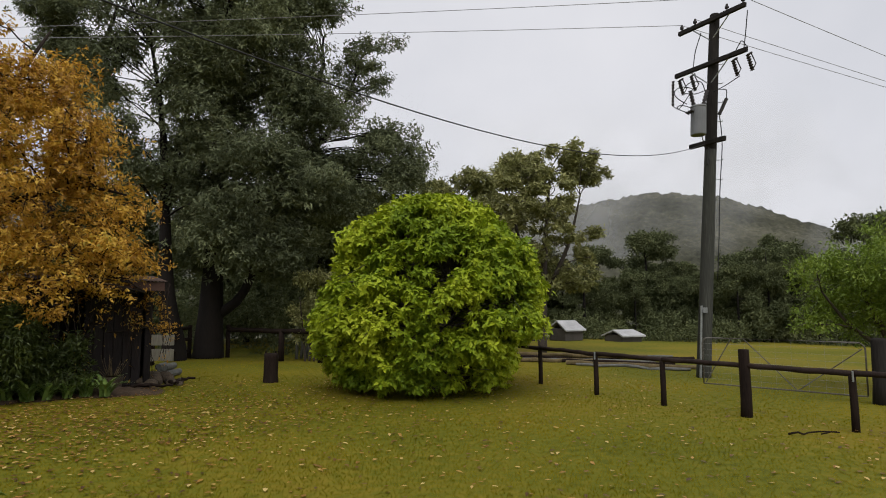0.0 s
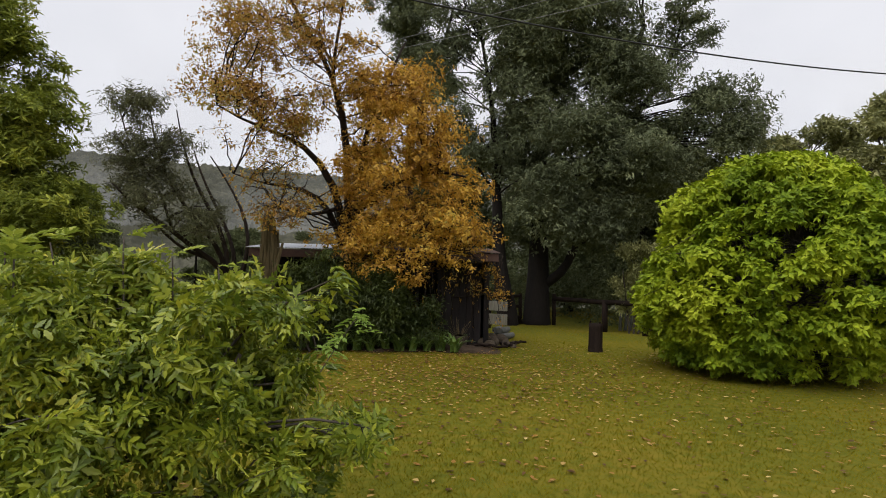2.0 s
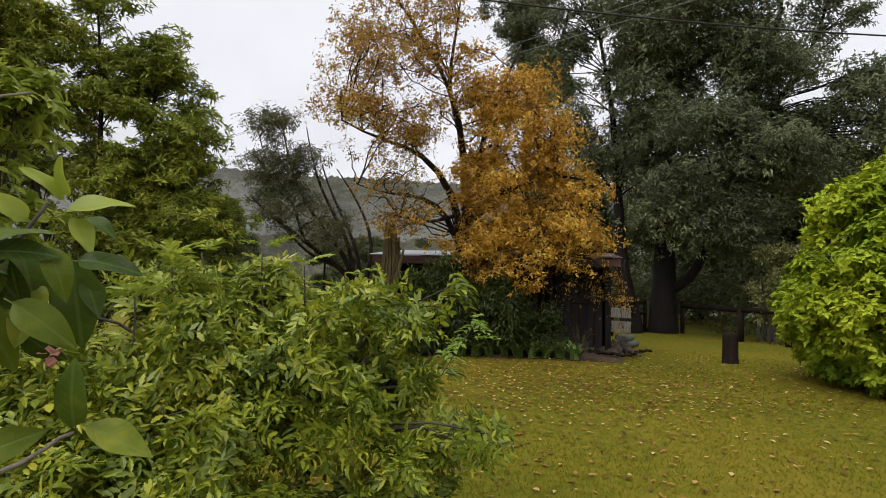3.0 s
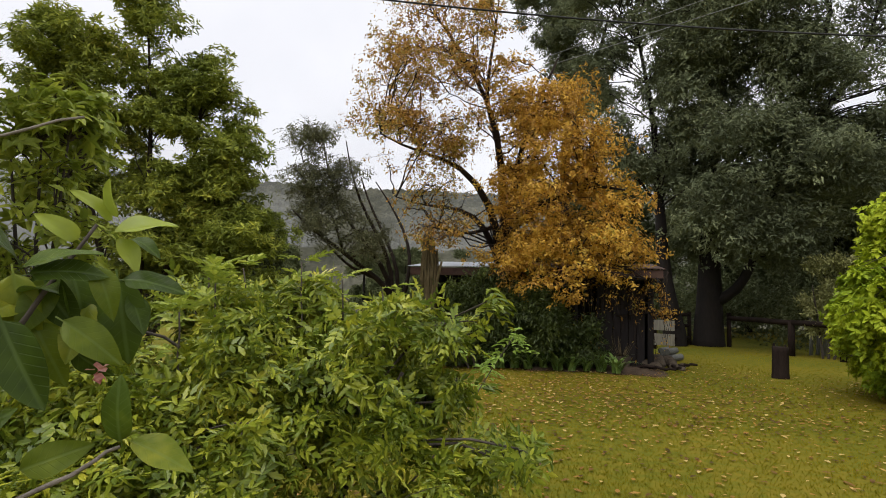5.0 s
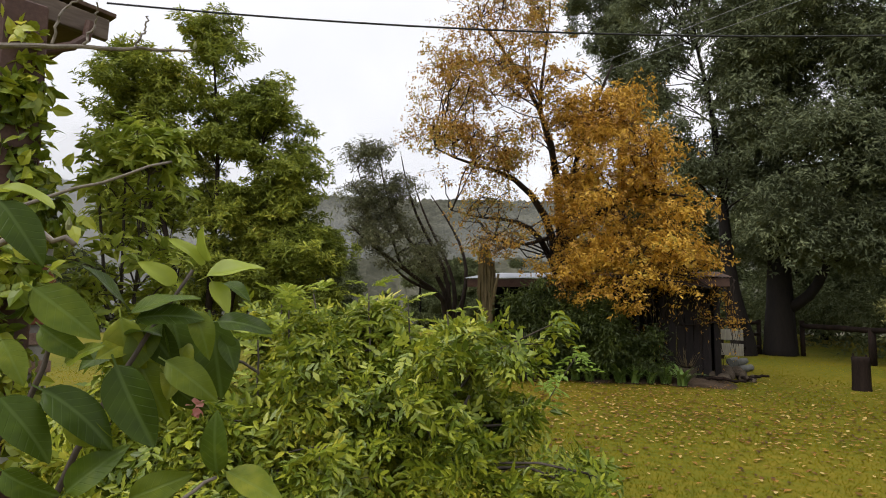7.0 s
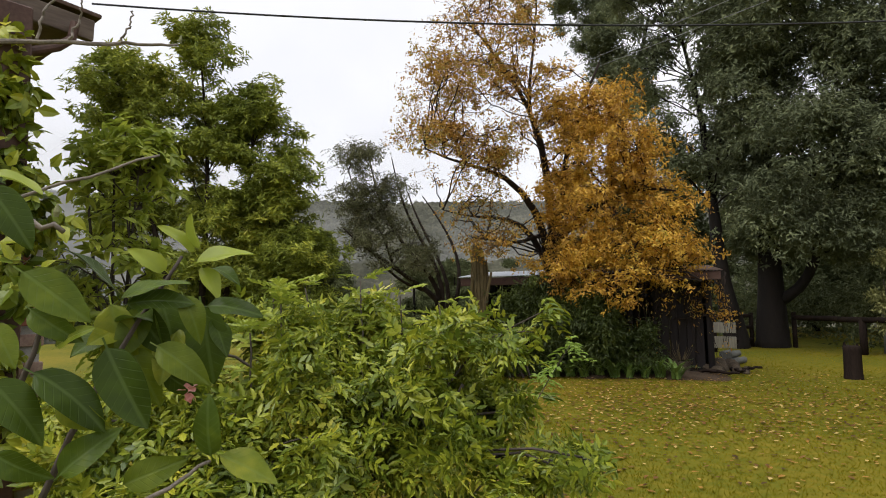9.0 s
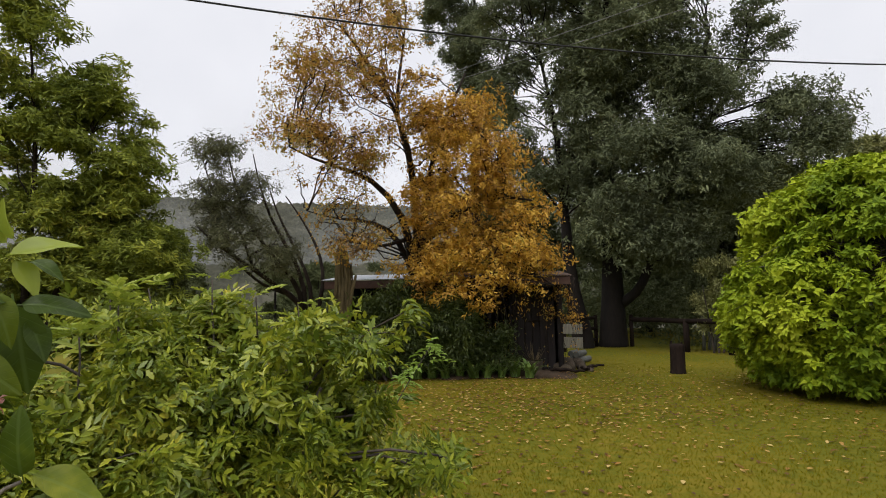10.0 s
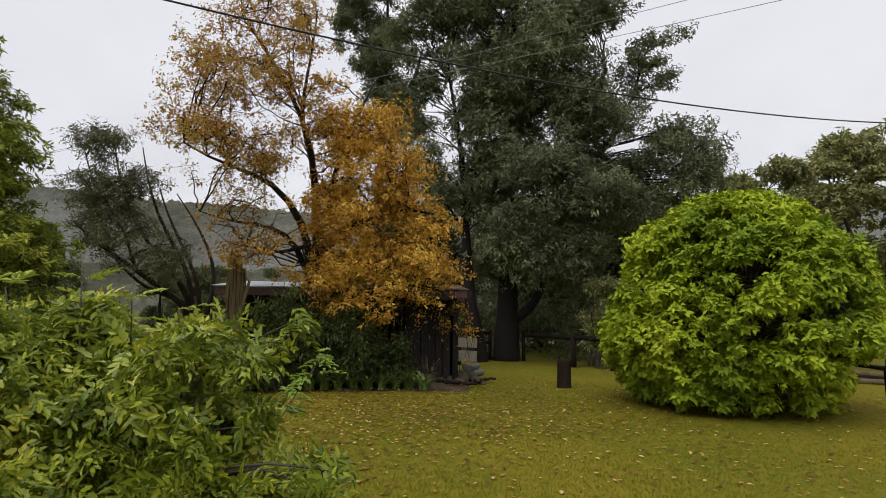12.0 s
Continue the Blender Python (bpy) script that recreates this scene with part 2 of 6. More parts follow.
def magnolia_material():
    """Broad leathery leaf: midrib and side veins paler, light mottling, wet gloss."""
    m, n, l = nodes_of("magnolia_leaf")
    b = n["Principled BSDF"]
    co, sep = n.new("ShaderNodeTexCoord"), n.new("ShaderNodeSeparateXYZ")
    l.new(co.outputs["Object"], sep.inputs["Vector"])
    side = n.new("ShaderNodeMath")
    side.operation = "ABSOLUTE"
    l.new(sep.outputs["Y"], side.inputs[0])
    rib = n.new("ShaderNodeMapRange")
    rib.inputs["From Min"].default_value, rib.inputs["From Max"].default_value = 0.002, 0.006
    rib.inputs["To Min"].default_value, rib.inputs["To Max"].default_value = 1.0, 0.0
    l.new(side.outputs[0], rib.inputs["Value"])
    slant = n.new("ShaderNodeMath")
    slant.operation = "MULTIPLY_ADD"
    slant.inputs[1].default_value = -0.8
    l.new(side.outputs[0], slant.inputs[0])
    l.new(sep.outputs["X"], slant.inputs[2])
    wave = n.new("ShaderNodeMath")
    wave.operation = "PINGPONG"
    wave.inputs[1].default_value = 0.011
    l.new(slant.outputs[0], wave.inputs[0])
    vein = n.new("ShaderNodeMapRange")
    vein.inputs["From Min"].default_value, vein.inputs["From Max"].default_value = 0.0, 0.0016
    vein.inputs["To Min"].default_value, vein.inputs["To Max"].default_value = 0.6, 0.0
    l.new(wave.outputs[0], vein.inputs["Value"])
    top = n.new("ShaderNodeMath")
    top.operation = "MAXIMUM"
    l.new(rib.outputs["Result"], top.inputs[0])
    l.new(vein.outputs["Result"], top.inputs[1])
    info, t = n.new("ShaderNodeObjectInfo"), n.new("ShaderNodeTexNoise")
    t.inputs["Scale"].default_value, t.inputs["Detail"].default_value = 18.0, 5.0
    l.new(co.outputs["Object"], t.inputs["Vector"])
    mixf = n.new("ShaderNodeMath")
    mixf.operation = "MULTIPLY_ADD"
    mixf.inputs[1].default_value = 0.4
    l.new(t.outputs["Fac"], mixf.inputs[0])
    keep = n.new("ShaderNodeMath")
    keep.operation = "MULTIPLY"
    keep.inputs[1].default_value = 0.6
    l.new(info.outputs["Random"], keep.inputs[0])
    l.new(keep.outputs[0], mixf.inputs[2])
    r = ramp_node(n, l, mixf.outputs[0], [(0.1, (0.028, 0.048, 0.008)), (0.45, (0.07, 0.11, 0.012)), (0.7, (0.15, 0.19, 0.018)), (1.0, (0.38, 0.37, 0.04))])
    veins = n.new("ShaderNodeMixRGB")
    veins.inputs["Color2"].default_value = (0.2, 0.28, 0.09, 1)
    scale = n.new("ShaderNodeMath")
    scale.operation = "MULTIPLY"
    scale.inputs[1].default_value = 0.2
    l.new(top.outputs[0], scale.inputs[0])
    l.new(scale.outputs[0], veins.inputs["Fac"])
    l.new(r.outputs["Color"], veins.inputs["Color1"])
    l.new(veins.outputs["Color"], b.inputs["Base Color"])
    b.inputs["Roughness"].default_value, b.inputs["Specular IOR Level"].default_value = 0.32, 0.16
    bp = n.new("ShaderNodeBump")
    bp.inputs["Strength"].default_value, bp.inputs["Distance"].default_value = 0.5, 0.002
    bp.invert = True
    l.new(top.outputs[0], bp.inputs["Height"])
    l.new(bp.outputs["Normal"], b.inputs["Normal"])
    tr, mx = n.new("ShaderNodeBsdfTranslucent"), n.new("ShaderNodeMixShader")
    l.new(veins.outputs["Color"], tr.inputs["Color"])
    mx.inputs["Fac"].default_value = 0.25
    l.new(b.outputs["BSDF"], mx.inputs[1])
    l.new(tr.outputs["BSDF"], mx.inputs[2])
    l.new(mx.outputs["Shader"], n["Material Output"].inputs["Surface"])
    return m


LEAF_MAGNOLIA = magnolia_material()


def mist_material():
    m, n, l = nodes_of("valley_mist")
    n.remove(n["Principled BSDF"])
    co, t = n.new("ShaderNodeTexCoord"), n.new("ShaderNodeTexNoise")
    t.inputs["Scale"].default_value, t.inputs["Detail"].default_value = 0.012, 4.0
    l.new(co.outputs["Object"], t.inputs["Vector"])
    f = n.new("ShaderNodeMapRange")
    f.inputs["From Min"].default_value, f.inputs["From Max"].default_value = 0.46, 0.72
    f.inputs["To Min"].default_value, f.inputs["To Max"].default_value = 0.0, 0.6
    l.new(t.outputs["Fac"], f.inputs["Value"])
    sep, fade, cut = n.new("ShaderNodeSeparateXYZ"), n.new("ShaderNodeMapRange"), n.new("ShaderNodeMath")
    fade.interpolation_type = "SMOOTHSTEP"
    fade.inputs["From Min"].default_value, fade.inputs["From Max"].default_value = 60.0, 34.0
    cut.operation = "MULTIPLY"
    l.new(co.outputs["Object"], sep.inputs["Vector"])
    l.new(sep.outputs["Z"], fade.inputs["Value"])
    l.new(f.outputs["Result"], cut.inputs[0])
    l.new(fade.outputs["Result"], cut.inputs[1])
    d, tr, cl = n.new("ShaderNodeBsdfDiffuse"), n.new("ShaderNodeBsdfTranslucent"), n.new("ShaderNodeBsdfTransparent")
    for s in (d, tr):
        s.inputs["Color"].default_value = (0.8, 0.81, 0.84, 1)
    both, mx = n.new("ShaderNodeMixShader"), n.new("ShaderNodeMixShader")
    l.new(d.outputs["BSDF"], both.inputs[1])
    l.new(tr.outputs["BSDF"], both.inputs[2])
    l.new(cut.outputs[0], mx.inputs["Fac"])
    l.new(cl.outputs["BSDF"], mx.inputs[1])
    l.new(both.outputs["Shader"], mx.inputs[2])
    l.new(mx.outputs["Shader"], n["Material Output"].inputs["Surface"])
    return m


MIST = mist_material()
LAWN = surface("autumn_lawn", [(0.3, (0.062, 0.074, 0.007)), (0.45, (0.118, 0.118, 0.010)), (0.58, (0.175, 0.142, 0.014)), (0.72, (0.225, 0.148, 0.022))], 0.22, 0.9, 0.9, 7.0, spec=0.1)
FOREST = surface("wooded_hillside", [(0.3, (0.025, 0.028, 0.02)), (0.5, (0.06, 0.06, 0.042)), (0.72, (0.13, 0.125, 0.09))], 0.05, 0.95, 1.0, 0.5, spec=0.1)


# ---- mesh tools ----
def mesh_of(name, verts, faces, material, smooth=False):
    """A mesh from an array of vertices and arrays of triangles or quads."""
    me = bpy.data.meshes.new(name)
    faces = [f for f in faces if len(f)]
    verts = np.asarray(verts, np.float32)
    me.vertices.add(len(verts))
    me.vertices.foreach_set("co", verts.ravel())
    total = sum(f.size for f in faces)
    me.loops.add(total)
    me.loops.foreach_set("vertex_index", np.concatenate([f.ravel() for f in faces]).astype(np.int32))
    counts = np.concatenate([np.full(len(f), f.shape[1]) for f in faces]).astype(np.int32)
    me.polygons.add(len(counts))
    me.polygons.foreach_set("loop_start", np.r_[0, np.cumsum(counts)[:-1]].astype(np.int32))
    me.polygons.foreach_set("loop_total", counts)
    me.polygons.foreach_set("use_smooth", np.full(len(counts), smooth))
    me.update(calc_edges=True)
    me.materials.append(material)
    return me


class Build:
    """Collects pieces of one mesh."""

    def __init__(self):
        self.v, self.f, self.n = [], [], 0

    def add(self, verts, *faces):
        verts = np.asarray(verts, float).reshape(-1, 3)
        self.v.append(verts)
        self.f += [np.asarray(f) + self.n for f in faces if len(f)]
        self.n += len(verts)
        return self

    def tube(self, path, radii, sides=8, rough=0.0, rng=None):
        """A round limb along a path, closed at both ends."""
        path = np.asarray(path, float)
        radii = np.broadcast_to(np.asarray(radii, float), len(path))
        tan = np.gradient(path, axis=0)
        tan /= np.linalg.norm(tan, axis=1)[:, None] + 1e-9
        ref = np.array([1.0, 0, 0]) if abs(tan[0][0]) < 0.8 else np.array([0, 1.0, 0])
        a = np.cross(tan, ref)
        a /= np.linalg.norm(a, axis=1)[:, None] + 1e-9
        b = np.cross(tan, a)
        th = np.linspace(0, 2 * np.pi, sides, endpoint=False)
        r = radii[:, None] * np.ones(sides)
        if rough:
            r = r * (1 + rough * rng.uniform(-1, 1, r.shape))
        ring = path[:, None] + r[..., None] * (np.cos(th)[None, :, None] * a[:, None] + np.sin(th)[None, :, None] * b[:, None])
        k = len(path)
        i, j = np.meshgrid(np.arange(k - 1), np.arange(sides), indexing="ij")
        q = np.stack([i * sides + j, i * sides + (j + 1) % sides, (i + 1) * sides + (j + 1) % sides, (i + 1) * sides + j], -1).reshape(-1, 4)
        v = np.r_[ring.reshape(-1, 3), path[:1], path[-1:]]
        s = np.arange(sides)
        caps = np.r_[np.stack([(s + 1) % sides, s, np.full(sides, k * sides)], 1), np.stack([(k - 1) * sides + s, (k - 1) * sides + (s + 1) % sides, np.full(sides, k * sides + 1)], 1)]
        return self.add(v, q, caps)

    def box(self, size, at=(0, 0, 0), turn=None, bevel=0.0):
        """A bar with its edges taken off."""
        x, y, z = np.asarray(size, float) / 2
        c = min(bevel, x * 0.9, y * 0.9, z * 0.9)
        bm = bmesh.new()
        bmesh.ops.create_cube(bm, size=1.0)
        bmesh.ops.scale(bm, vec=size, verts=bm.verts)
        if c > 0:
            bmesh.ops.bevel(bm, geom=bm.edges[:], offset=c, segments=1, affect="EDGES")
        bm.verts.ensure_lookup_table()
        bm.verts.index_update()
        v = np.array([w.co[:] for w in bm.verts])
        tri = np.array([[w.index for w in f.verts] for f in bm.faces if len(f.verts) == 3]).reshape(-1, 3)
        quad = np.array([[w.index for w in f.verts] for f in bm.faces if len(f.verts) == 4]).reshape(-1, 4)
        bm.free()
        if turn is not None:
            v = v @ np.array(Euler([radians(a) for a in turn]).to_matrix()).T
        return self.add(v + np.asarray(at), tri.astype(int), quad.astype(int))

    def mesh(self, name, material, smooth=False):
        return mesh_of(name, np.concatenate(self.v), self.f, material, smooth)


def thing(name, at, label, category, group="", kind="", rz=0.0):
    ob = new(name)
    ob.empty_display_size = 0.2
    ob.matrix_world = pose(*at, 0, 0, rz)
    return tagged(ob, label, category, group, kind)


def part(name, data, material, parent, label=""):
    """Links a mesh as one part of a thing. data: a Build or a mesh."""
    me = data.mesh(name, material, name in SMOOTH) if isinstance(data, Build) else data
    ob = new(name, me)
    ob.parent = parent
    return tagged(ob, label)


SMOOTH = {"trunk", "limb", "branch", "rail", "post", "pole", "cable", "wire", "bushing", "top_tube", "frame", "stem"}

LEAF = np.array([(0, 0, 0), (0.42, 0.5, 0.06), (1, 0, -0.12), (0.42, -0.5, 0.06)])
LEAF_TRI = np.array([(0, 2, 1), (0, 3, 2)])
LONG = np.array([(0, 0, 0), (0.3, 0.5, 0.05), (0.68, 0.36, -0.02), (1, 0, -0.2), (0.68, -0.36, -0.02), (0.3, -0.5, 0.05), (0.5, 0, -0.04)])
LONG_TRI = np.array([(0, 6, 1), (1, 6, 2), (2, 6, 3), (3, 6, 4), (4, 6, 5), (5, 6, 0)])


TOOTH = np.array([(0, 0, 0), (0.2, 0.3, 0.04), (0.28, 0.24, 0.02), (0.46, 0.5, 0.05), (0.56, 0.3, 0.0), (0.74, 0.32, -0.02), (1, 0, -0.2), (0.7, -0.32, -0.02), (0.52, -0.28, 0.0), (0.42, -0.5, 0.05), (0.26, -0.26, 0.02), (0.18, -0.3, 0.04), (0.45, 0, -0.05)])
TOOTH_TRI = np.array([(k, (k + 1) % 12, 12) for k in range(12)])


def pinnate(pairs, length, leaflet, width, seed=0):
    """A feather leaf: leaflets in pairs along a drooping stalk."""
    v, f, rng = [], [], np.random.default_rng(seed)
    for k in range(pairs * 2 + 1):
        side = 0 if k == pairs * 2 else (1 if k % 2 else -1)
        x = length * (0.25 + 0.75 * (k // 2) / pairs)
        a = side * radians(50 + rng.normal(0, 12)) + rng.normal(0, 0.1)
        c = TOOTH * np.array([leaflet * rng.uniform(0.7, 1.2), width * rng.uniform(0.75, 1.25), leaflet * rng.uniform(-0.4, 2.2)])
        r = np.array([[math.cos(a), -math.sin(a), 0], [math.sin(a), math.cos(a), 0], [0, 0, 1]])
        f.append(TOOTH_TRI + 13 * k)
        v.append(c @ r.T + np.array([x, 0.004 * side, -0.35 * x * x / length]))
    n = 13 * (pairs * 2 + 1)
    v.append(np.array([(0, 0.002, 0), (0, -0.002, 0), (length, 0, -0.35 * length)]))
    f.append(np.array([(n, n + 1, n + 2)]))
    return np.concatenate(v), np.concatenate(f)


def scatter(places, ways, sizes, template, tris, rng, upward=0.6, faces=None):
    """Copies of a small template, pointing along ways, blades turned mostly to the light."""
    ways = ways / (np.linalg.norm(ways, axis=1)[:, None] + 1e-9)
    up = rng.normal(0, 1 - upward, ways.shape) + np.array([0, 0, upward * 2]) if faces is None else faces
    side = np.cross(up, ways)
    side /= np.linalg.norm(side, axis=1)[:, None] + 1e-9
    top = np.cross(ways, side)
    t = template[None] * sizes[:, None, :]
    v = places[:, None] + t[..., :1] * ways[:, None] + t[..., 1:2] * side[:, None] + t[..., 2:] * top[:, None]
    f = tris[None] + (np.arange(len(places)) * len(template))[:, None, None]
    return v.reshape(-1, 3), f.reshape(-1, tris.shape[1])


def directions(n, rng):
    d = rng.normal(0, 1, (n, 3))
    return d / np.linalg.norm(d, axis=1)[:, None]


def sprigs(clumps, count, each, size, rng, shell=0.55, droop=0.2, reach=0.25, upward=0.6, ragged=0.25):
    """Leaf places, ways and sizes: sprigs spread over clumps (x, y, z, radius, half height), leaves round each sprig."""
    c = np.array(clumps, float)
    w = c[:, 3] ** 2 * c[:, 4]
    k = rng.choice(len(c), count, p=w / w.sum())
    d = directions(count, rng)
    rad = (shell + (1 - shell) * rng.random(count) ** 0.6) * (1 + rng.normal(0, ragged, count) * (rng.random(count) < 0.3))
    tips = c[k, :3] + d * rad[:, None] * np.stack([c[k, 3], c[k, 3], c[k, 4]], 1)
    axis = d + rng.normal(0, 0.5, d.shape) + np.array([0, 0, 0.35 - droop])
    axis /= np.linalg.norm(axis, axis=1)[:, None]
    along = rng.uniform(-0.5, 0.5, (count, each, 1)) * reach
    places = tips[:, None] + axis[:, None] * along + rng.normal(0, reach * 0.22, (count, each, 3))
    ways = axis[:, None] * 0.7 + rng.normal(0, 0.6, (count, each, 3)) - np.array([0, 0, droop])
    s = size[0] * rng.uniform(0.7, 1.25, (count * each, 1))
    return places.reshape(-1, 3), ways.reshape(-1, 3), np.concatenate([s, s * size[1], s], 1), tips, k


def whorls(clumps, count, each, size, rng, shell=0.55, droop=0.2, reach=0.1, lift=0.6, loose=0.35):
    """Leaf places, ways, sizes and faces: leaves set round shoot tips, every shoot turned outward and up."""
    c = np.array(clumps, float)
    w = c[:, 3] ** 2 * c[:, 4] ** 0.5
    k = rng.choice(len(c), count, p=w / w.sum())
    d = rng.normal(0, 1, (count, 3)) + np.array([0, 0, 0.35])
    d /= np.linalg.norm(d, axis=1)[:, None]
    rad = shell + (1 - shell) * rng.random(count) ** 0.6
    rad *= 1 + rng.normal(0, 0.2, count) * (rng.random(count) < 0.3)
    tips = c[k, :3] + d * rad[:, None] * np.stack([c[k, 3], c[k, 3], c[k, 4]], 1)
    axis = d * 0.8 + np.array([0, 0, lift]) + rng.normal(0, loose, d.shape)
    axis /= np.linalg.norm(axis, axis=1)[:, None]
    u = np.cross(axis, directions(count, rng))
    u /= np.linalg.norm(u, axis=1)[:, None]
    v = np.cross(axis, u)
    th = (np.arange(each) * 2.39996)[None] + rng.uniform(0, 6.28, (count, 1)) + rng.normal(0, 0.3, (count, each))
    out = np.cos(th)[..., None] * u[:, None] + np.sin(th)[..., None] * v[:, None]
    ways = out * 0.9 + axis[:, None] * rng.uniform(0.0, 0.8, (count, each, 1)) - np.array([0, 0, droop]) * rng.uniform(0.4, 1.5, (count, each, 1))
    places = tips[:, None] - axis[:, None] * rng.uniform(0, 1, (count, each, 1)) * reach + rng.normal(0, reach * 0.12, (count, each, 3))
    faces = axis[:, None] + rng.normal(0, loose, (count, each, 3))
    s = size[0] * rng.uniform(0.65, 1.25, (count * each, 1))
    return places.reshape(-1, 3), ways.reshape(-1, 3), np.concatenate([s, s * size[1], s], 1), faces.reshape(-1, 3), tips, k


def crown_lobes(rings, n, size, rng, inner=0.3, flat=0.7):
    """Lobes of foliage filling a crown given by rings (height, x, y, radius)."""
    rings = np.array(sorted(rings), float)
    out = []
    while len(out) < n:
        z = rng.uniform(rings[0, 0], rings[-1, 0])
        x, y, r = (np.interp(z, rings[:, 0], rings[:, i]) for i in (1, 2, 3))
        if rng.random() > (r / rings[:, 3].max()) ** 1.3:
            continue
        s = size * rng.uniform(0.6, 1.3) * min(1, 0.45 + 0.5 * r / size)
        a, f = rng.uniform(0, 6.28), inner + (1 - inner) * rng.random() ** 0.4
        q = max(r - 0.5 * s, 0.02) * f
        out.append((x + q * math.cos(a), y + q * math.sin(a), z, s, s * flat))
    return out


def lumps(clumps, n, share, rng):
    """Breaks each clump into small tufts near its surface, so that the crown is lumpy with gaps."""
    out = []
    for x, y, z, r, h in clumps:
        for d in directions(n, rng):
            f = rng.uniform(0.45, 0.95)
            s = share * rng.uniform(0.7, 1.25)
            out.append((x + d[0] * r * f, y + d[1] * r * f, z + d[2] * h * f, r * s, max(h * s * 0.8, 0.05)))
    return out


def bend(a, b, rng, sag=0.0, wob=0.06, n=6):
    a, b = np.asarray(a, float), np.asarray(b, float)
    t = np.linspace(0, 1, n)[:, None]
    far = np.linalg.norm(b - a)
    mid = (a + b) / 2 + rng.normal(0, wob * far, 3) + np.array([0, 0, sag * far])
    p = (1 - t) ** 2 * a + 2 * t * (1 - t) * mid + t**2 * b
    p[1:-1] += rng.normal(0, wob * 0.15 * far, (n - 2, 3))
    return p


def limbs(build, stems, clumps, tips, which, rng, thick=0.3, twigs=6, least=0.012, sag=0.1):
    """Boughs from the stems to the clumps, and twigs out to some of the sprigs. stems: paths with radii."""
    pts = np.concatenate([np.c_[np.asarray(p, float)[:, :3], np.asarray(p, float)[:, 3]] for p in stems])
    for i, c in enumerate(clumps):
        c = np.array(c)
        below = pts[pts[:, 2] < c[2] - 0.1]
        below = below if len(below) else pts[:1]
        cost = np.hypot(below[:, 0] - c[0], below[:, 1] - c[1]) * 1.0 + 0.8 * np.abs(c[2] - below[:, 2])
        s = below[cost.argmin()]
        r0 = max(s[3] * thick, least * 1.6)
        path = bend(s[:3], c[:3], rng, sag, 0.1, 7)
        build.tube(path, np.linspace(r0, least, 7), 6)
        mine = tips[which == i]
        mine = mine[rng.permutation(len(mine))[:twigs]]
        mine = mine[np.linalg.norm(mine - path[-1], axis=1).argsort()]
        nodes, ages = path[2:].copy(), np.zeros(len(path) - 2)
        for tip in mine:
            near = np.linalg.norm(nodes - tip, axis=1) + 0.25 * np.linalg.norm(nodes - path[2], axis=1) * (np.linalg.norm(nodes - s[:3], axis=1) > np.linalg.norm(tip - s[:3]))
            n = near.argmin()
            age = ages[n] + 1
            way = bend(nodes[n], tip, rng, 0.04, 0.07, 4)
            r = least * max(0.8**age, 0.25)
            build.tube(way, np.linspace(r, r * 0.55, 4), 4)
            nodes, ages = np.concatenate([nodes, way[1:]]), np.r_[ages, age, age, age]


def stem_path(points, rng=None, n=12):
    """A smooth path with radii through a few (x, y, z, r)."""
    p = np.array(points, float)
    t = np.linspace(0, len(p) - 1, n)
    out = np.stack([np.interp(t, np.arange(len(p)), p[:, k]) for k in range(4)], 1)
    for _ in range(2):
        out[1:-1] = (out[:-2] + 2 * out[1:-1] + out[2:]) / 4
    return out


def tree(name, base, stems, clumps, label, category, leaf, bark, count, each, size, seed, group="", template=LEAF, tris=LEAF_TRI,
         shell=0.55, droop=0.2, reach=0.3, upward=0.6, thick=0.35, twigs=6, least=0.012, extra=(), ragged=0.25, sides=12, sag=0.1, lump=(9, 0.42), whorl=False, lift=0.6):
    """A tree: trunk, limbs and a crown of single leaves on sprigs."""
    rng = np.random.default_rng(seed)
    base = np.array(base, float)
    local = [tuple(np.array(c[:3]) - base) + tuple(c[3:]) for c in clumps]
    paths = [stem_path([(x - base[0], y - base[1], z - base[2], r) for x, y, z, r in s]) for s in stems]
    ob = thing(name, base, label, category, group)
    trunk = Build()
    for p in paths:
        trunk.tube(p[:, :3], p[:, 3], sides, 0.06, rng)
    part("trunk", trunk, bark, ob)
    crown = Build()
    wood = Build()
    for mat_leaf, cnt, idx, size, twigs in extra or [(leaf, count, range(len(local)), size, twigs)]:
        some = [local[i] for i in idx]
        tufts = lumps(some, lump[0], lump[1], rng)
        if whorl:
            pl, wy, sz, faces, tips, k = whorls(tufts, cnt, each, size, rng, shell, droop, reach, lift)
        else:
            pl, wy, sz, tips, k = sprigs(tufts, cnt, each, size, rng, shell, droop, reach, upward, ragged)
            faces = None
        k = k // lump[0]
        b = Build()
        b.add(*scatter(pl, wy, sz, template, tris, rng, upward, faces))
        part("crown", b, mat_leaf, ob)
        limbs(wood, paths, some, tips, k, rng, thick, twigs, least, sag)
    tagged(part("limb", wood, bark, ob), kind="stuff")
    return ob


# ---- ground and distance ----
def ground_height(x, y):
    """Level lawn; the land falls gently to the valley past the back fence and rolls a little."""
    far = np.clip((np.hypot(x, y) - 34) / 90, 0, 1)
    left = np.clip((y * 0.5 - x - 22) / 40, 0, 1)
    return -5.0 * far**1.3 - 3.0 * left * far + 0.035 * np.sin(x * 0.45 + 1) * np.cos(y * 0.38) * np.clip((np.hypot(x, y) - 17) / 6, 0, 1)


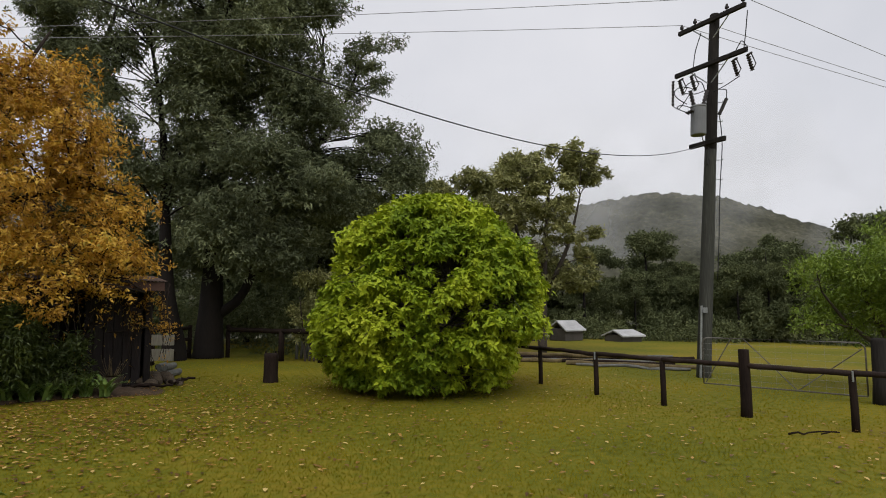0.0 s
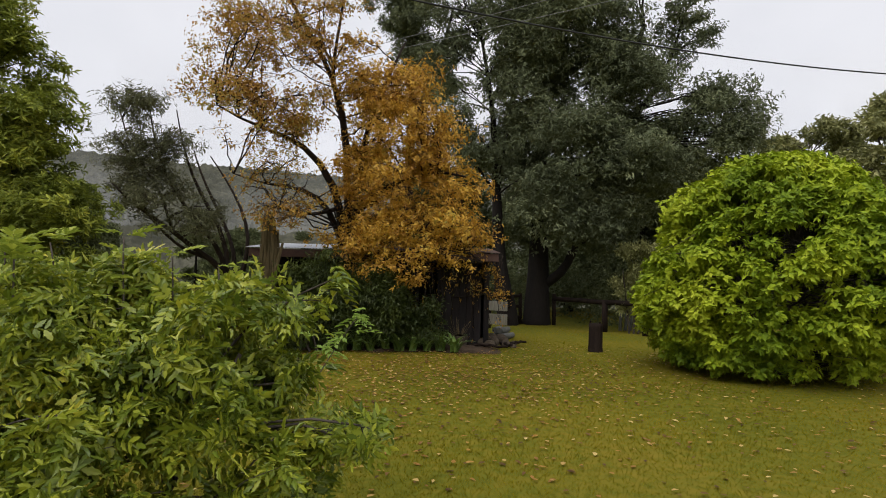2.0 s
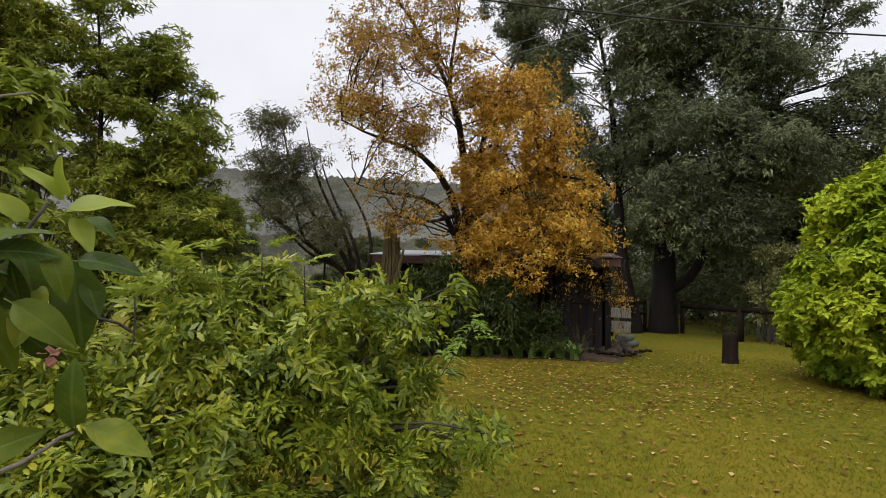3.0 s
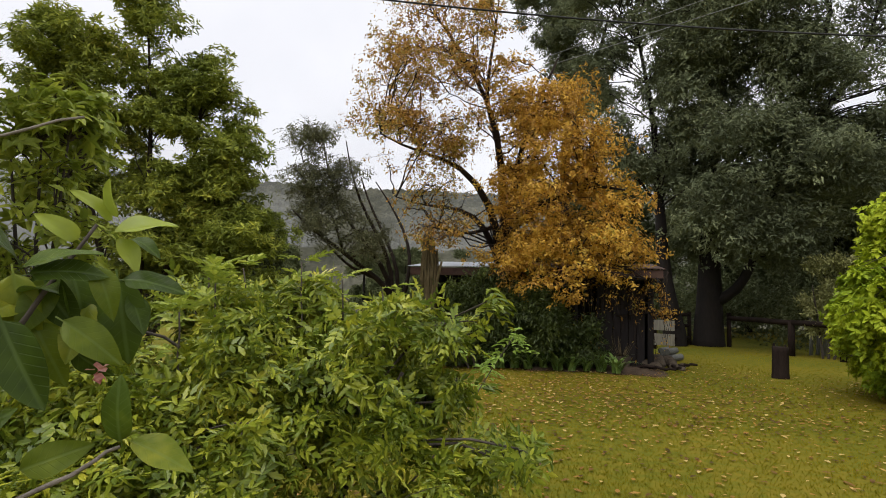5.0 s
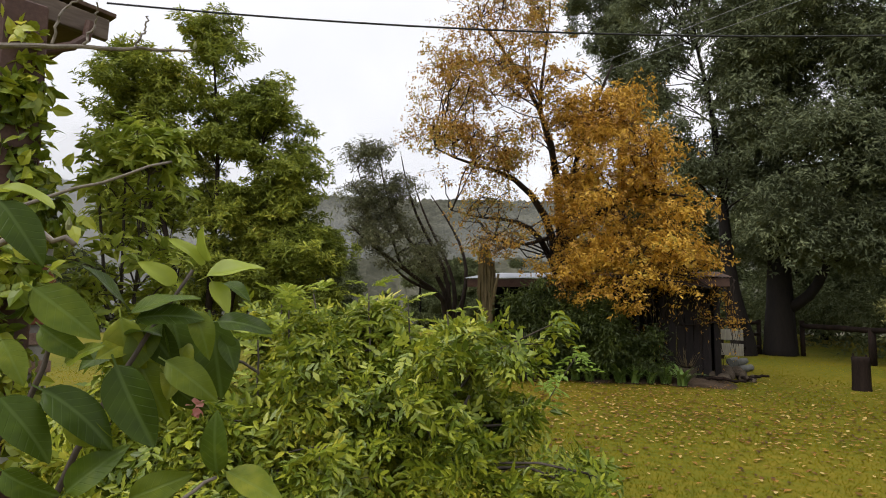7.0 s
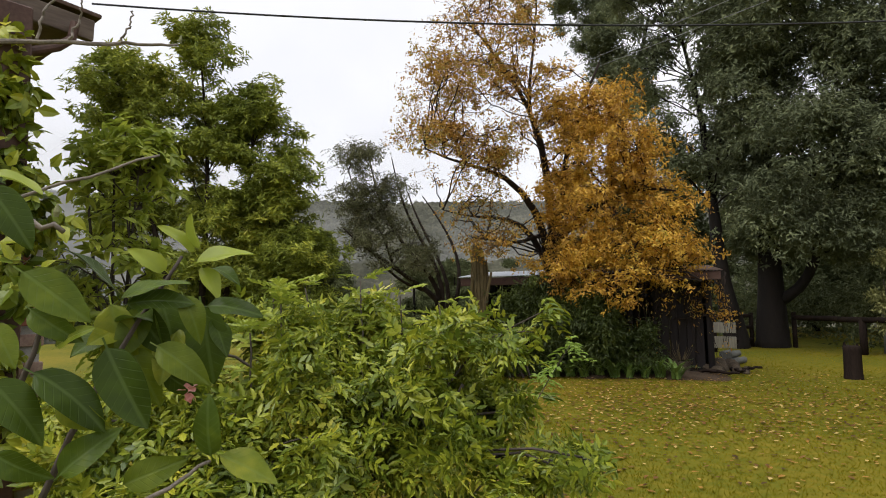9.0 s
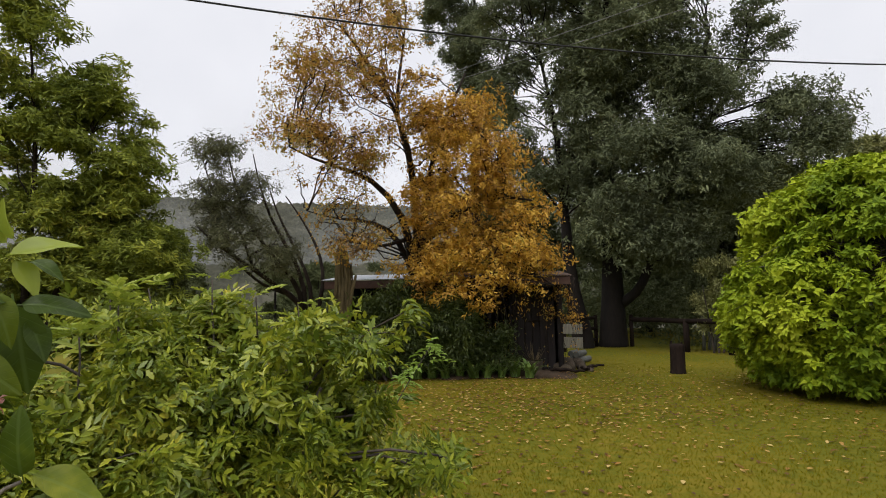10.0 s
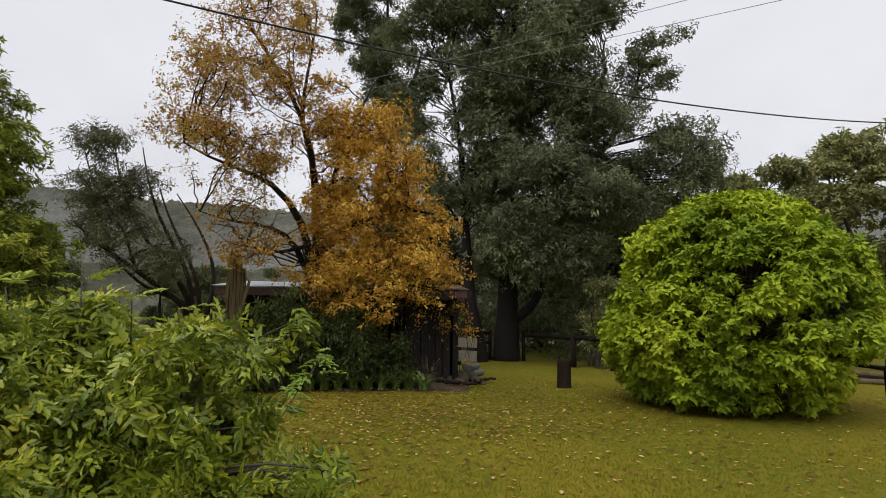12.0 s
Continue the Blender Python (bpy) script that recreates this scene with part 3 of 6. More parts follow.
def make_ground():
    near = np.linspace(-60, 60, 161)
    far = np.array([70, 85, 105, 130, 170, 230, 320, 460, 700, 1100, 1800, 3000.0])
    g = np.r_[-far[::-1], near, far]
    x, y = np.meshgrid(g, g, indexing="ij")
    v = np.stack([x, y, ground_height(x, y)], -1).reshape(-1, 3)
    n = len(g)
    i, j = np.meshgrid(np.arange(n - 1), np.arange(n - 1), indexing="ij")
    q = np.stack([i * n + j, (i + 1) * n + j, (i + 1) * n + j + 1, i * n + j + 1], -1).reshape(-1, 4)
    tagged(new("ground", mesh_of("ground", v, [q], LAWN, True)), "damp yellowish-green mown lawn running into paddock", "lawn", kind="structure")


make_ground()


def make_hill(name, bearings, heights, r0, r1, seed, label):
    """A wooded ridge seen across the valley, its skyline broken by tree crowns."""
    rng = np.random.default_rng(seed)
    nb, nr = 1500, 110
    b = np.linspace(bearings[0], bearings[-1], nb)
    top = np.interp(b, bearings, heights)
    s = np.linspace(0, 1.25, nr)
    r = r0 + (r1 - r0) * s
    rise = np.clip(s, 0, 1) ** 1.2 - 0.5 * np.clip(s - 1, 0, 1)
    z = -8 + (top[:, None] + 8) * rise[None]
    bb, rr = np.radians(b)[:, None] + 0 * s, r[None] + 0 * b[:, None]
    x, y = rr * np.sin(bb), rr * np.cos(bb)
    bump = np.zeros_like(x)
    for k in range(nb):
        for m in range(nr):
            p = Vector((x[k, m] * 0.11, y[k, m] * 0.11, seed))
            bump[k, m] = 2.2 * (1 - abs(noise.noise(p * 1.8))) ** 2 + 2.0 * noise.noise(p * 0.17) + 0.9 * noise.noise(p * 4.1)
    z = z + bump + rng.normal(0, 0.12, z.shape)
    v = np.stack([x, y, z], -1).reshape(-1, 3)
    i, j = np.meshgrid(np.arange(nb - 1), np.arange(nr - 1), indexing="ij")
    q = np.stack([i * nr + j, i * nr + j + 1, (i + 1) * nr + j + 1, (i + 1) * nr + j], -1).reshape(-1, 4)
    return tagged(new(name, mesh_of(name, v, [q], FOREST, True)), label, "hill", kind="structure")


make_hill("backdrop_hill", [-110, -70, -47, -35, -12, 12, 22, 27, 31, 37, 43, 48, 60, 80], [44, 50, 50, 50, 46, 46, 50, 54, 56, 52, 39, 28, 20, 20], 130, 300, 4, "misty wooded hills closing the valley")


def make_mist(name, radius, z0, z1, b0, b1):
    n = 40
    b = np.radians(np.linspace(b0, b1, n))
    lo = np.stack([radius * np.sin(b), radius * np.cos(b), 0 * b + z0], 1)
    v = np.r_[lo, lo + np.array([0, 0, z1 - z0])]
    i = np.arange(n - 1)
    q = np.stack([i, i + 1, n + i + 1, n + i], 1)
    ob = new(name, mesh_of(name, v, [q], MIST, True))
    ob.visible_shadow = False
    tagged(ob, "thin bank of grey valley mist before the hills", "mist", kind="stuff")


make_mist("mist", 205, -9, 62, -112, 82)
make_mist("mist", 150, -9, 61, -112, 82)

# ---- fences, gate and stump ----
FENCE_LINE = [(5.55, 15.8), (6.12, 13.84), (6.64, 11.93), (7.245, 10.37), (7.95, 9.02), (8.68, 7.62), (9.42, 6.2)]


def log_path(a, b, rng, n=8, wob=0.008):
    t = np.linspace(0, 1, n)[:, None]
    p = np.asarray(a) * (1 - t) + np.asarray(b) * t
    p[1:-1] += rng.normal(0, wob, (n - 2, 3))
    return p


def make_log_fence():
    rng = np.random.default_rng(5)
    ob = thing("log_rail_fence", (7.245, 10.37, 0), "low fence of dark round log posts with one log rail", "fence")
    o = np.array([7.245, 10.37, 0])
    for k, (x, y) in enumerate(FENCE_LINE):
        tall, r = (1.13, 0.09) if k == 4 else (0.83, 0.052)
        b = Build()
        b.tube([(x - o[0], y - o[1], -0.15), (x - o[0] + 0.005, y - o[1], 0.3), (x - o[0], y - o[1] + 0.01, tall - 0.02), (x - o[0], y - o[1] + 0.01, tall)], [r * 1.05, r, r * 0.97, r * 0.9], 14, 0.04, rng)
        part("post", b, DARK_WOOD, ob)
        if k < len(FENCE_LINE) - 1:
            x2, y2 = FENCE_LINE[k + 1]
            end = 0.03
            b = Build()
            b.tube(log_path((x - o[0], y - o[1], 0.86), (x2 - o[0] + end, y2 - o[1] - end, 0.85), rng), rng.uniform(0.042, 0.05, 8), 12, 0.03, rng)
            part("rail", b, RAIL_WOOD, ob)
        if k in (2, 5):
            b = Build()
            b.box((0.035, 0.02, 0.16), (x - o[0] - 0.05, y - o[1] - 0.055, 0.82), (0, 0, 20), 0.004)
            part("strap", b, STEEL, ob, "galvanised steel strap nailed over the rail")


make_log_fence()


def make_back_fence():
    rng = np.random.default_rng(6)
    o = np.array([-2.45, 23.3, 0])
    ob = thing("back_rail_fence", o, "dark timber post and rail fence along the wood", "fence")
    posts = [(-2.45, 23.3, 1.2, 0.08), (-0.43, 21.4, 1.08, 0.1), (0.9, 20.5, 1.08, 0.09), (2.4, 19.4, 1.08, 0.09)]
    for x, y, h, r in posts:
        b = Build()
        b.tube([(x - o[0], y - o[1], -0.1), (x - o[0], y - o[1], h)], [r, r * 0.95], 12, 0.04, rng)
        part("post", b, DARK_WOOD, ob)
    for (x, y, h, _), (x2, y2, _, _) in zip(posts, posts[1:]):
        b = Build()
        b.tube(log_path((x - o[0], y - o[1], 1.02), (x2 - o[0], y2 - o[1], 1.02), rng), 0.085, 10, 0.04, rng)
        part("rail", b, DARK_WOOD, ob)
    side = thing("side_rail_fence", (-4.3, 19.8, 0), "dark three-rail timber fence beside the shed", "fence")
    ends = [(-4.9, 18.2), (-4.35, 20.6), (-3.7, 22.9)]
    for x, y in ends:
        b = Build()
        b.tube([(x + 4.3, y - 19.8, -0.1), (x + 4.3, y - 19.8, 1.2)], 0.07, 10, 0.04, rng)
        part("post", b, DARK_WOOD, side)
    for (x, y), (x2, y2) in zip(ends, ends[1:]):
        for z in (0.28, 0.7, 1.1):
            b = Build()
            b.tube(log_path((x + 4.3, y - 19.8, z), (x2 + 4.3, y2 - 19.8, z), rng), 0.06, 10, 0.04, rng)
            part("rail", b, DARK_WOOD, side)
    for z, h in ((0.48, 0.34), (0.9, 0.3)):
        b = Build()
        b.box((1.0, 0.02, h), (0.6, -1.42, z), (0, 0, -6), 0.004)
        part("board", b, PALE_BOARD, side, "pale weathered board fixed behind the rails")
    pales = thing("grey_post", (0.05, 22.3, 0), "weathered grey upright post at the wood's edge", "post", "grey posts behind the fence")
    b = Build()
    b.tube([(0, 0, -0.1), (0.02, 0, 0.6), (0, 0.01, 1.15)], [0.06, 0.055, 0.045], 10, 0.08, rng)
    part("post", b, GREY_WOOD, pales)
    for x, y, s in ((0.4, 22.4, 0.95), (0.75, 22.2, 1.05), (1.05, 22.1, 0.9), (1.4, 21.9, 1.0), (0.22, 22.6, 0.85)):
        copy_thing(pales, pose(x, y, 0, 0, 2, 40 * x) @ Matrix.Diagonal((1, 1, s, 1)))


make_back_fence()


def make_stump():
    rng = np.random.default_rng(7)
    ob = thing("stump_post", (-0.3, 15.42, 0), "dark sawn-off timber stump with two prongs on the lawn", "stump")
    b = Build()
    b.tube([(0, 0, -0.08), (0, 0, 0.02), (0, 0, 0.12), (0.0, 0, 0.6), (0, 0, 0.69), (0, 0, 0.7)], [0.21, 0.19, 0.17, 0.165, 0.165, 0.15], 18, 0.05, rng)
    part("post", b, DARK_WOOD, ob)
    for x, h in ((-0.13, 0.07), (0.1, 0.05)):
        b = Build()
        b.tube([(x, 0.03, 0.66), (x, 0.03, 0.7 + h)], [0.035, 0.02], 6, 0.1, rng)
        part("prong", b, DARK_WOOD, ob)


make_stump()


def make_gate():
    a, c = np.array([9.48, 12.32]), np.array([11.28, 9.82])
    far = float(np.linalg.norm(c - a))
    ob = thing("pipe_gate", (*a, 0), "closed galvanised pipe gate with slanting braces and mesh", "gate", rz=math.degrees(math.atan2(*(c - a)[::-1])))
    r, z0, z1 = 0.016, 0.13, 1.16
    b = Build()
    corner = [(0.14 * (1 - math.sin(q)), 0, z1 - 0.14 * (1 - math.cos(q))) for q in np.linspace(0, math.pi / 2, 6)]
    corner = [(0.0, 0, z0)] + [(0.14 - 0.14 * math.cos(q), 0, z1 - 0.14 + 0.14 * math.sin(q)) for q in np.linspace(0, math.pi / 2, 7)]
    other = [(far - x, 0, z) for x, _, z in corner[::-1]]
    b.tube(corner + other, r, 10)
    part("frame", b, GATE_PIPE, ob)
    b = Build()
    b.tube([(0, 0, z0), (far, 0, z0)], r, 10)
    part("bottom_tube", b, GATE_PIPE, ob)
    m = far * 0.5
    for p, q in (((0.03, z0), (far * 0.2, z1)), ((far * 0.28, z1), (m * 1.22, z0)), ((m * 1.22, z0), (far - 0.05, z1 - 0.12))):
        b = Build()
        b.tube([(p[0], 0.02, p[1]), (q[0], 0.02, q[1])], 0.012, 8)
        part("brace", b, GATE_PIPE, ob)
    b = Build()
    for z in np.arange(z0 + 0.12, z1 - 0.05, 0.13):
        b.tube([(0.01, -0.02, z), (far - 0.01, -0.02, z)], 0.0018, 4)
    for x in np.arange(0.3, far - 0.1, 0.3):
        b.tube([(x, -0.02, z0), (x, -0.02, z1)], 0.0015, 4)
    part("mesh_wire", b, WIRE, ob)
    rng = np.random.default_rng(8)
    post = thing("gate_post", (11.42, 9.66, 0), "thick dark split timber gate post", "post")
    b = Build()
    b.tube([(0, 0, -0.1), (0, 0, 0.4), (0.01, 0, 1.2), (0.01, 0, 1.26)], [0.16, 0.14, 0.13, 0.11], 14, 0.08, rng)
    part("post", b, TOP_WOOD, post)


make_gate()


def make_timber_stack():
    rng = np.random.default_rng(10)
    rows = [(9.4, 19.6, 0.06, 150, 5.6), (9.9, 18.7, 0.06, 148, 5.0), (10.5, 17.3, 0.05, 144, 4.2), (10.2, 16.9, 0.05, 140, 3.4), (8.9, 20.6, 0.07, 156, 4.6), (9.7, 20.2, 0.16, 151, 5.2), (11.3, 20.9, 0.06, 160, 5.0), (12.2, 19.6, 0.06, 168, 3.6), (8.6, 19.4, 0.05, 165, 3.0)]
    kinds = (GREY_WOOD, DARK_WOOD, BROWN_STUMP)
    for k, (x, y, z, rz, ln) in enumerate(rows):
        r, m = 0.05 + 0.015 * (k % 3), kinds[k % 3]
        ob = thing("timber_log", (x, y, z), "long weathered log lying on the grass", "log", "logs lying in the paddock", rz=rz)
        b = Build()
        b.tube(log_path((-ln / 2, 0, 0), (ln / 2, 0, 0), rng, 10, 0.015), rng.uniform(r * 0.85, r, 10), 10, 0.05, rng)
        part("log", b, m, ob)


make_timber_stack()


def make_cabin(x, y, z, w, h, label, rz):
    """A low far-off shelter: dark walls under a pale pitched cover."""
    ob = thing("shelter", (x, y, z), label, "shelter", "shelters beyond the paddock", rz=rz)
    b = Build()
    b.box((w, w * 0.8, h * 0.6), (0, 0, h * 0.3), None, 0.03)
    part("wall", b, DARK_WALL, ob)
    b = Build()
    e, g = w * 0.58, w * 0.5
    v = [(-e, -g, h * 0.55), (e, -g, h * 0.55), (e * 0.9, 0, h), (-e * 0.9, 0, h), (-e, g, h * 0.55), (e, g, h * 0.55)]
    v = v + [(p[0], p[1], p[2] - 0.08) for p in v]
    q = [(0, 1, 2, 3), (3, 2, 5, 4), (7, 6, 9, 8), (8, 9, 10, 11), (0, 6, 7, 1), (4, 5, 11, 10), (1, 7, 8, 2), (2, 8, 11, 5), (0, 3, 9, 6), (3, 4, 10, 9)]
    b.add(v, np.array(q))
    part("cover", b, WHITE_TARP, ob)


make_cabin(14.6, 32.0, 0.0, 1.5, 1.15, "small dark hut with a pale pitched roof far off", 25)
make_cabin(17.6, 31.0, -0.05, 1.6, 0.7, "low pale-covered shelter far off by the trees", 20)
make_cabin(12.9, 32.4, 0.0, 1.1, 0.6, "low pale-covered shelter far off by the trees", 10)

# ---- power pole and lines ----
POLE = np.array([10.9, 14.35, 0.0])
ARM = np.array([0.33, -0.944, 0.0])


def make_pole():
    rng = np.random.default_rng(11)
    ob = thing("power_pole", POLE, "weathered timber power pole with cross-arms and transformer", "power pole")
    # Upper length takes the darker wood to paint its backlit look against the sky.
    for name, zs, mat_ in (("pole", (-0.3, 0.3, 1, 2, 3, 4, 5, 5.8, 6.25), POLE_WOOD), ("pole_top", (6.2, 7, 8, 9, 10.1, 10.15), TOP_WOOD)):
        b = Build()
        b.tube([(0.026 * z, -0.008 * z, z) for z in zs], [(0.188 - 0.0055 * z) * (0.85 if z == 10.15 else 1) for z in zs], 20, 0.03, rng)
        part(name, b, mat_, ob)
    yaw = math.degrees(math.atan2(ARM[1], ARM[0]))
    for z, half, x in ((9.95, 1.05, 0.26), (8.66, 1.12, 0.22), (6.38, 0.55, 0.16)):
        b = Build()
        b.box((2 * half, 0.1, 0.13), (x + 0.16 * ARM[1], -0.06 - 0.16 * ARM[0], z), (0, 0, yaw), 0.012)
        part("cross_arm", b, TOP_WOOD, ob)
        if half > 1:
            for s in (-1, 1):
                b = Build()
                b.tube([(x + s * 0.6 * ARM[0] - 0.15, -0.1 + s * 0.6 * ARM[1], z - 0.04), (x - 0.12, -0.1, z - 0.6)], 0.018, 6)
                part("brace", b, STEEL, ob)
    at = lambda s, z, x=0.26: np.array([x + s * ARM[0] - 0.15, -0.06 + s * ARM[1] - 0.05, z])
    for s in (-0.95, -0.5, 0.5, 0.98):
        b = Build()
        p = at(s, 10.0)
        b.tube([p, p + (0, 0, 0.07), p + (0, 0, 0.08), p + (0, 0, 0.13), p + (0, 0, 0.14), p + (0, 0, 0.2)], [0.02, 0.02, 0.055, 0.055, 0.04, 0.03], 10)
        part("insulator", b, CERAMIC, ob)
    for s in (-1.0, -0.6, 0.7, 1.12):
        b = Build()
        p = at(s, 8.5, 0.24)
        d = np.array([0.12, -0.02, -0.42])
        path = [p + d * t for t in np.linspace(0, 1, 13)]
        b.tube(path, [0.03 if k % 2 else 0.06 for k in range(13)], 10)
        b.tube([p + (0.1, 0, 0.06), p + (0.26, 0.02, -0.2), p + d], 0.015, 6)
        b.tube([p, p + (0.12, 0, 0.08)], 0.03, 6)
        part("fuse_switch", b, CERAMIC, ob)
    b = Build()
    p = at(-1.22, 8.55, 0.24)
    b.tube([p + (0, 0, -0.05 * k) for k in range(16)], [0.02 if k % 2 else 0.05 for k in range(16)], 8)
    part("insulator", b, CERAMIC, ob)
    b = Build()
    b.tube([np.array([0.55, -0.2, 7.65]), np.array([0.36, -0.15, 7.2])], 0.05, 8)
    part("surge_arrester", b, CERAMIC, ob)
    tc = np.array([-0.42, -0.34, 6.9])
    b = Build()
    b.tube([tc + (0, 0, -0.4), tc + (0, 0, -0.38), tc + (0, 0, 0.36), tc + (0, 0, 0.38), tc + (0, 0, 0.42)], [0.19, 0.2, 0.2, 0.215, 0.2], 20)
    tank = part("transformer", b, PAINT_GREY, ob, "grey steel transformer tank")
    for x, y in ((-0.1, 0.05), (0.1, -0.05)):
        b = Build()
        q = tc + (x, y, 0.4)
        lean = np.array([x * 1.2, 0, 0.45])
        b.tube([q + lean * t for t in np.linspace(0, 1, 11)], [0.035 if k % 2 else 0.065 for k in range(11)], 10)
        part("bushing", b, CERAMIC, tank)
    for k in range(3):
        b = Build()
        q = tc + (-0.2, 0.12 - 0.1 * k, 0.22)
        b.tube([q, q + (-0.1, 0, 0.04)], 0.03, 8)
        part("bushing", b, CERAMIC, tank)
    curls = [[tc + (-0.2, 0, 0.9), tc + (-0.5, 0.1, 1.0), tc + (-0.75, 0.1, 0.75), tc + (-0.55, 0, 0.52), tc + (-0.35, 0, 0.45)],
             [tc + (0.2, 0, 0.85), tc + (0.1, 0, 1.15), tc + (-0.25, 0.1, 1.1), tc + (-0.35, 0.2, 0.9)],
             [tc + (-0.3, 0, 0.2), tc + (-0.7, 0, 0.3), tc + (-0.55, 0, 0.42), tc + (-0.2, 0, 0.35)],
             [at(-1.22, 7.8, 0.24), at(-1.0, 7.6, 0.24), tc + (-0.1, 0, 1.0)],
             [at(-0.8, 8.05, 0.24), at(-0.4, 7.9, 0.2), tc + (0.25, 0, 0.9)],
             [at(0.9, 8.0, 0.24), at(0.5, 7.85, 0.2), np.array([0.1, -0.25, 7.8])],
             [at(1.1, 9.75), at(1.05, 9.2), at(1.0, 8.6, 0.24)], [at(-0.3, 9.7), at(-0.5, 9.2), at(-0.55, 8.6, 0.24)],
             [at(0.75, 8.7, 0.24), at(0.95, 9.0, 0.24), at(1.12, 8.7, 0.24)],
             [np.array([0.36, -0.15, 7.2]), np.array([0.45, -0.2, 6.4]), np.array([0.33, -0.2, 5.2]), np.array([0.32, -0.2, 3.6]), np.array([0.27, -0.2, 2.6])],
             [np.array([0.55, -0.2, 7.65]), np.array([0.6, -0.15, 7.95]), np.array([0.3, -0.2, 7.9])],
             [tc + (0.1, 0, -0.4), np.array([-0.12, -0.25, 6.1]), np.array([-0.05, -0.22, 5.6]), np.array([0.02, -0.22, 6.2])]]
    for c in curls:
        c = np.array(c, float)
        t = np.linspace(0, len(c) - 1, 16)
        path = np.stack([np.interp(t, np.arange(len(c)), c[:, k]) for k in range(3)], 1)
        for _ in range(4):
            path[1:-1] = (path[:-2] + 2 * path[1:-1] + path[2:]) / 4
        b = Build()
        b.tube(path, 0.013, 6)
        part("cable", b, BLACK, ob)
    b = Build()
    b.box((0.16, 0.012, 0.14), (-0.1, -0.2, 1.78), (0, 0, 12), 0.004)
    part("metal_plate", b, STEEL, ob, "small pale metal plate nailed to the pole")
    b = Build()
    b.tube([(-0.19, -0.14, 0.0), (-0.17, -0.14, 1.9)], 0.03, 8)
    part("conduit", b, STEEL, ob)
    for z in np.arange(4.8, 9, 0.55):
        b = Build()
        b.tube([(0.15, -0.05, z), (0.48, -0.12, z + 0.02), (0.5, -0.12, z + 0.06)], 0.011, 5)
        part("step_peg", b, STEEL, ob)
    # The whole pole leans.
    for c in ob.children_recursive:
        for v in c.data.vertices:
            v.co.x += 0.05 * v.co.z


make_pole()


def make_line(name, a, b, sag, r, material, label, group):
    a, b = np.array(a, float), np.array(b, float)
    t = np.linspace(0, 1, 48)[:, None]
    p = a * (1 - t) + b * t
    p[:, 2] -= (4 * sag * t * (1 - t))[:, 0]
    bd = Build()
    bd.tube(p - a, r, 6)
    ob = thing(name, a, label, "cable", group)
    part("wire", bd, material, ob)


for s in (-0.95, -0.5, 0.98):
    top = POLE + np.array([0.61 + s * ARM[0], s * ARM[1] - 0.1, 10.2])
    if s != -0.5:
        make_line("power_line", top, (-70 + s * 0.3, 32.3 + s * 1.2, 10.8), 0.9, 0.009, WIRE, "thin bare overhead power line", "overhead power lines")
    make_line("power_line", top, (80, 27.5 + s * 1.6, 7.0), 0.6, 0.009, WIRE, "thin bare overhead power line", "overhead power lines")
make_line("service_cable", POLE + np.array([0.15, -0.2, 6.3]), (-3.42, 1.48, 3.91), 0.963, 0.0075, BLACK, "thick black twisted service cable from pole to house", "")


# ---- trees ----
# Crowns as rings: height, x, y, radius.
GUM_MAIN = [(18.2, -2.8, 23.2, 1.2), (16.1, -2.3, 23.1, 2.8), (13.6, -2.5, 23.0, 3.7), (11.8, -2.5, 23.0, 3.7), (10.1, -2.0, 23.1, 3.3), (8.1, -1.7, 23.1, 3.6), (6.2, -1.5, 23.1, 3.9), (4.4, -1.7, 23.1, 3.2), (3.5, -2.0, 23.2, 2.0)]
GUM_LEFT = [(14.1, -6.0, 21.4, 1.3), (11.9, -6.3, 21.3, 1.4), (10.3, -6.3, 21.3, 1.1), (9.1, -6.4, 21.3, 0.9), (6.1, -5.6, 21.6, 0.7)]
GUM_RIGHT = [(13.6, 2.3, 23.5, 0.7), (12.5, 2.4, 23.4, 1.25), (11.3, 2.5, 23.4, 1.1), (9.9, 2.5, 23.4, 0.7)]
GUM_SHOULDER = [(9.0, 3.4, 23.9, 0.8), (7.9, 3.6, 23.8, 1.65), (6.8, 3.1, 23.9, 1.4), (5.6, 2.6, 23.9, 1.1)]
GUM_FAR = [(19.4, -10.7, 25.9, 1.3), (16.7, -10.7, 25.9, 1.55), (14.7, -10.6, 26.0, 1.4), (13.0, -9.8, 26.3, 1.1), (10.0, -8.6, 27.0, 0.9)]
ORANGE_FULL = [(7.2, -4.85, 13.8, 0.45), (6.5, -5.3, 13.5, 1.1), (5.6, -5.1, 13.6, 1.5), (4.8, -5.0, 13.6, 1.65), (3.9, -4.8, 13.7, 1.65), (3.1, -4.6, 13.8, 1.75), (2.5, -4.8, 13.7, 1.95), (1.9, -4.9, 13.5, 1.7)]
ORANGE_DROOP = [(2.6, -3.0, 15.0, 0.25), (1.9, -2.9, 15.0, 0.45), (1.3, -2.9, 15.0, 0.25)]
ORANGE_SPIRE = [(7.9, -6.05, 12.8, 0.4), (6.9, -6.0, 12.8, 0.55), (5.9, -6.1, 12.75, 0.55)]
ORANGE_THIN = [(9.8, -6.5, 12.0, 0.75), (8.9, -6.75, 11.85, 1.3), (7.9, -7.0, 11.7, 1.5), (7.1, -7.35, 11.4, 1.5), (6.25, -7.4, 11.4, 1.55), (5.4, -7.6, 11.2, 1.65), (4.9, -7.3, 11.45, 1.3)]
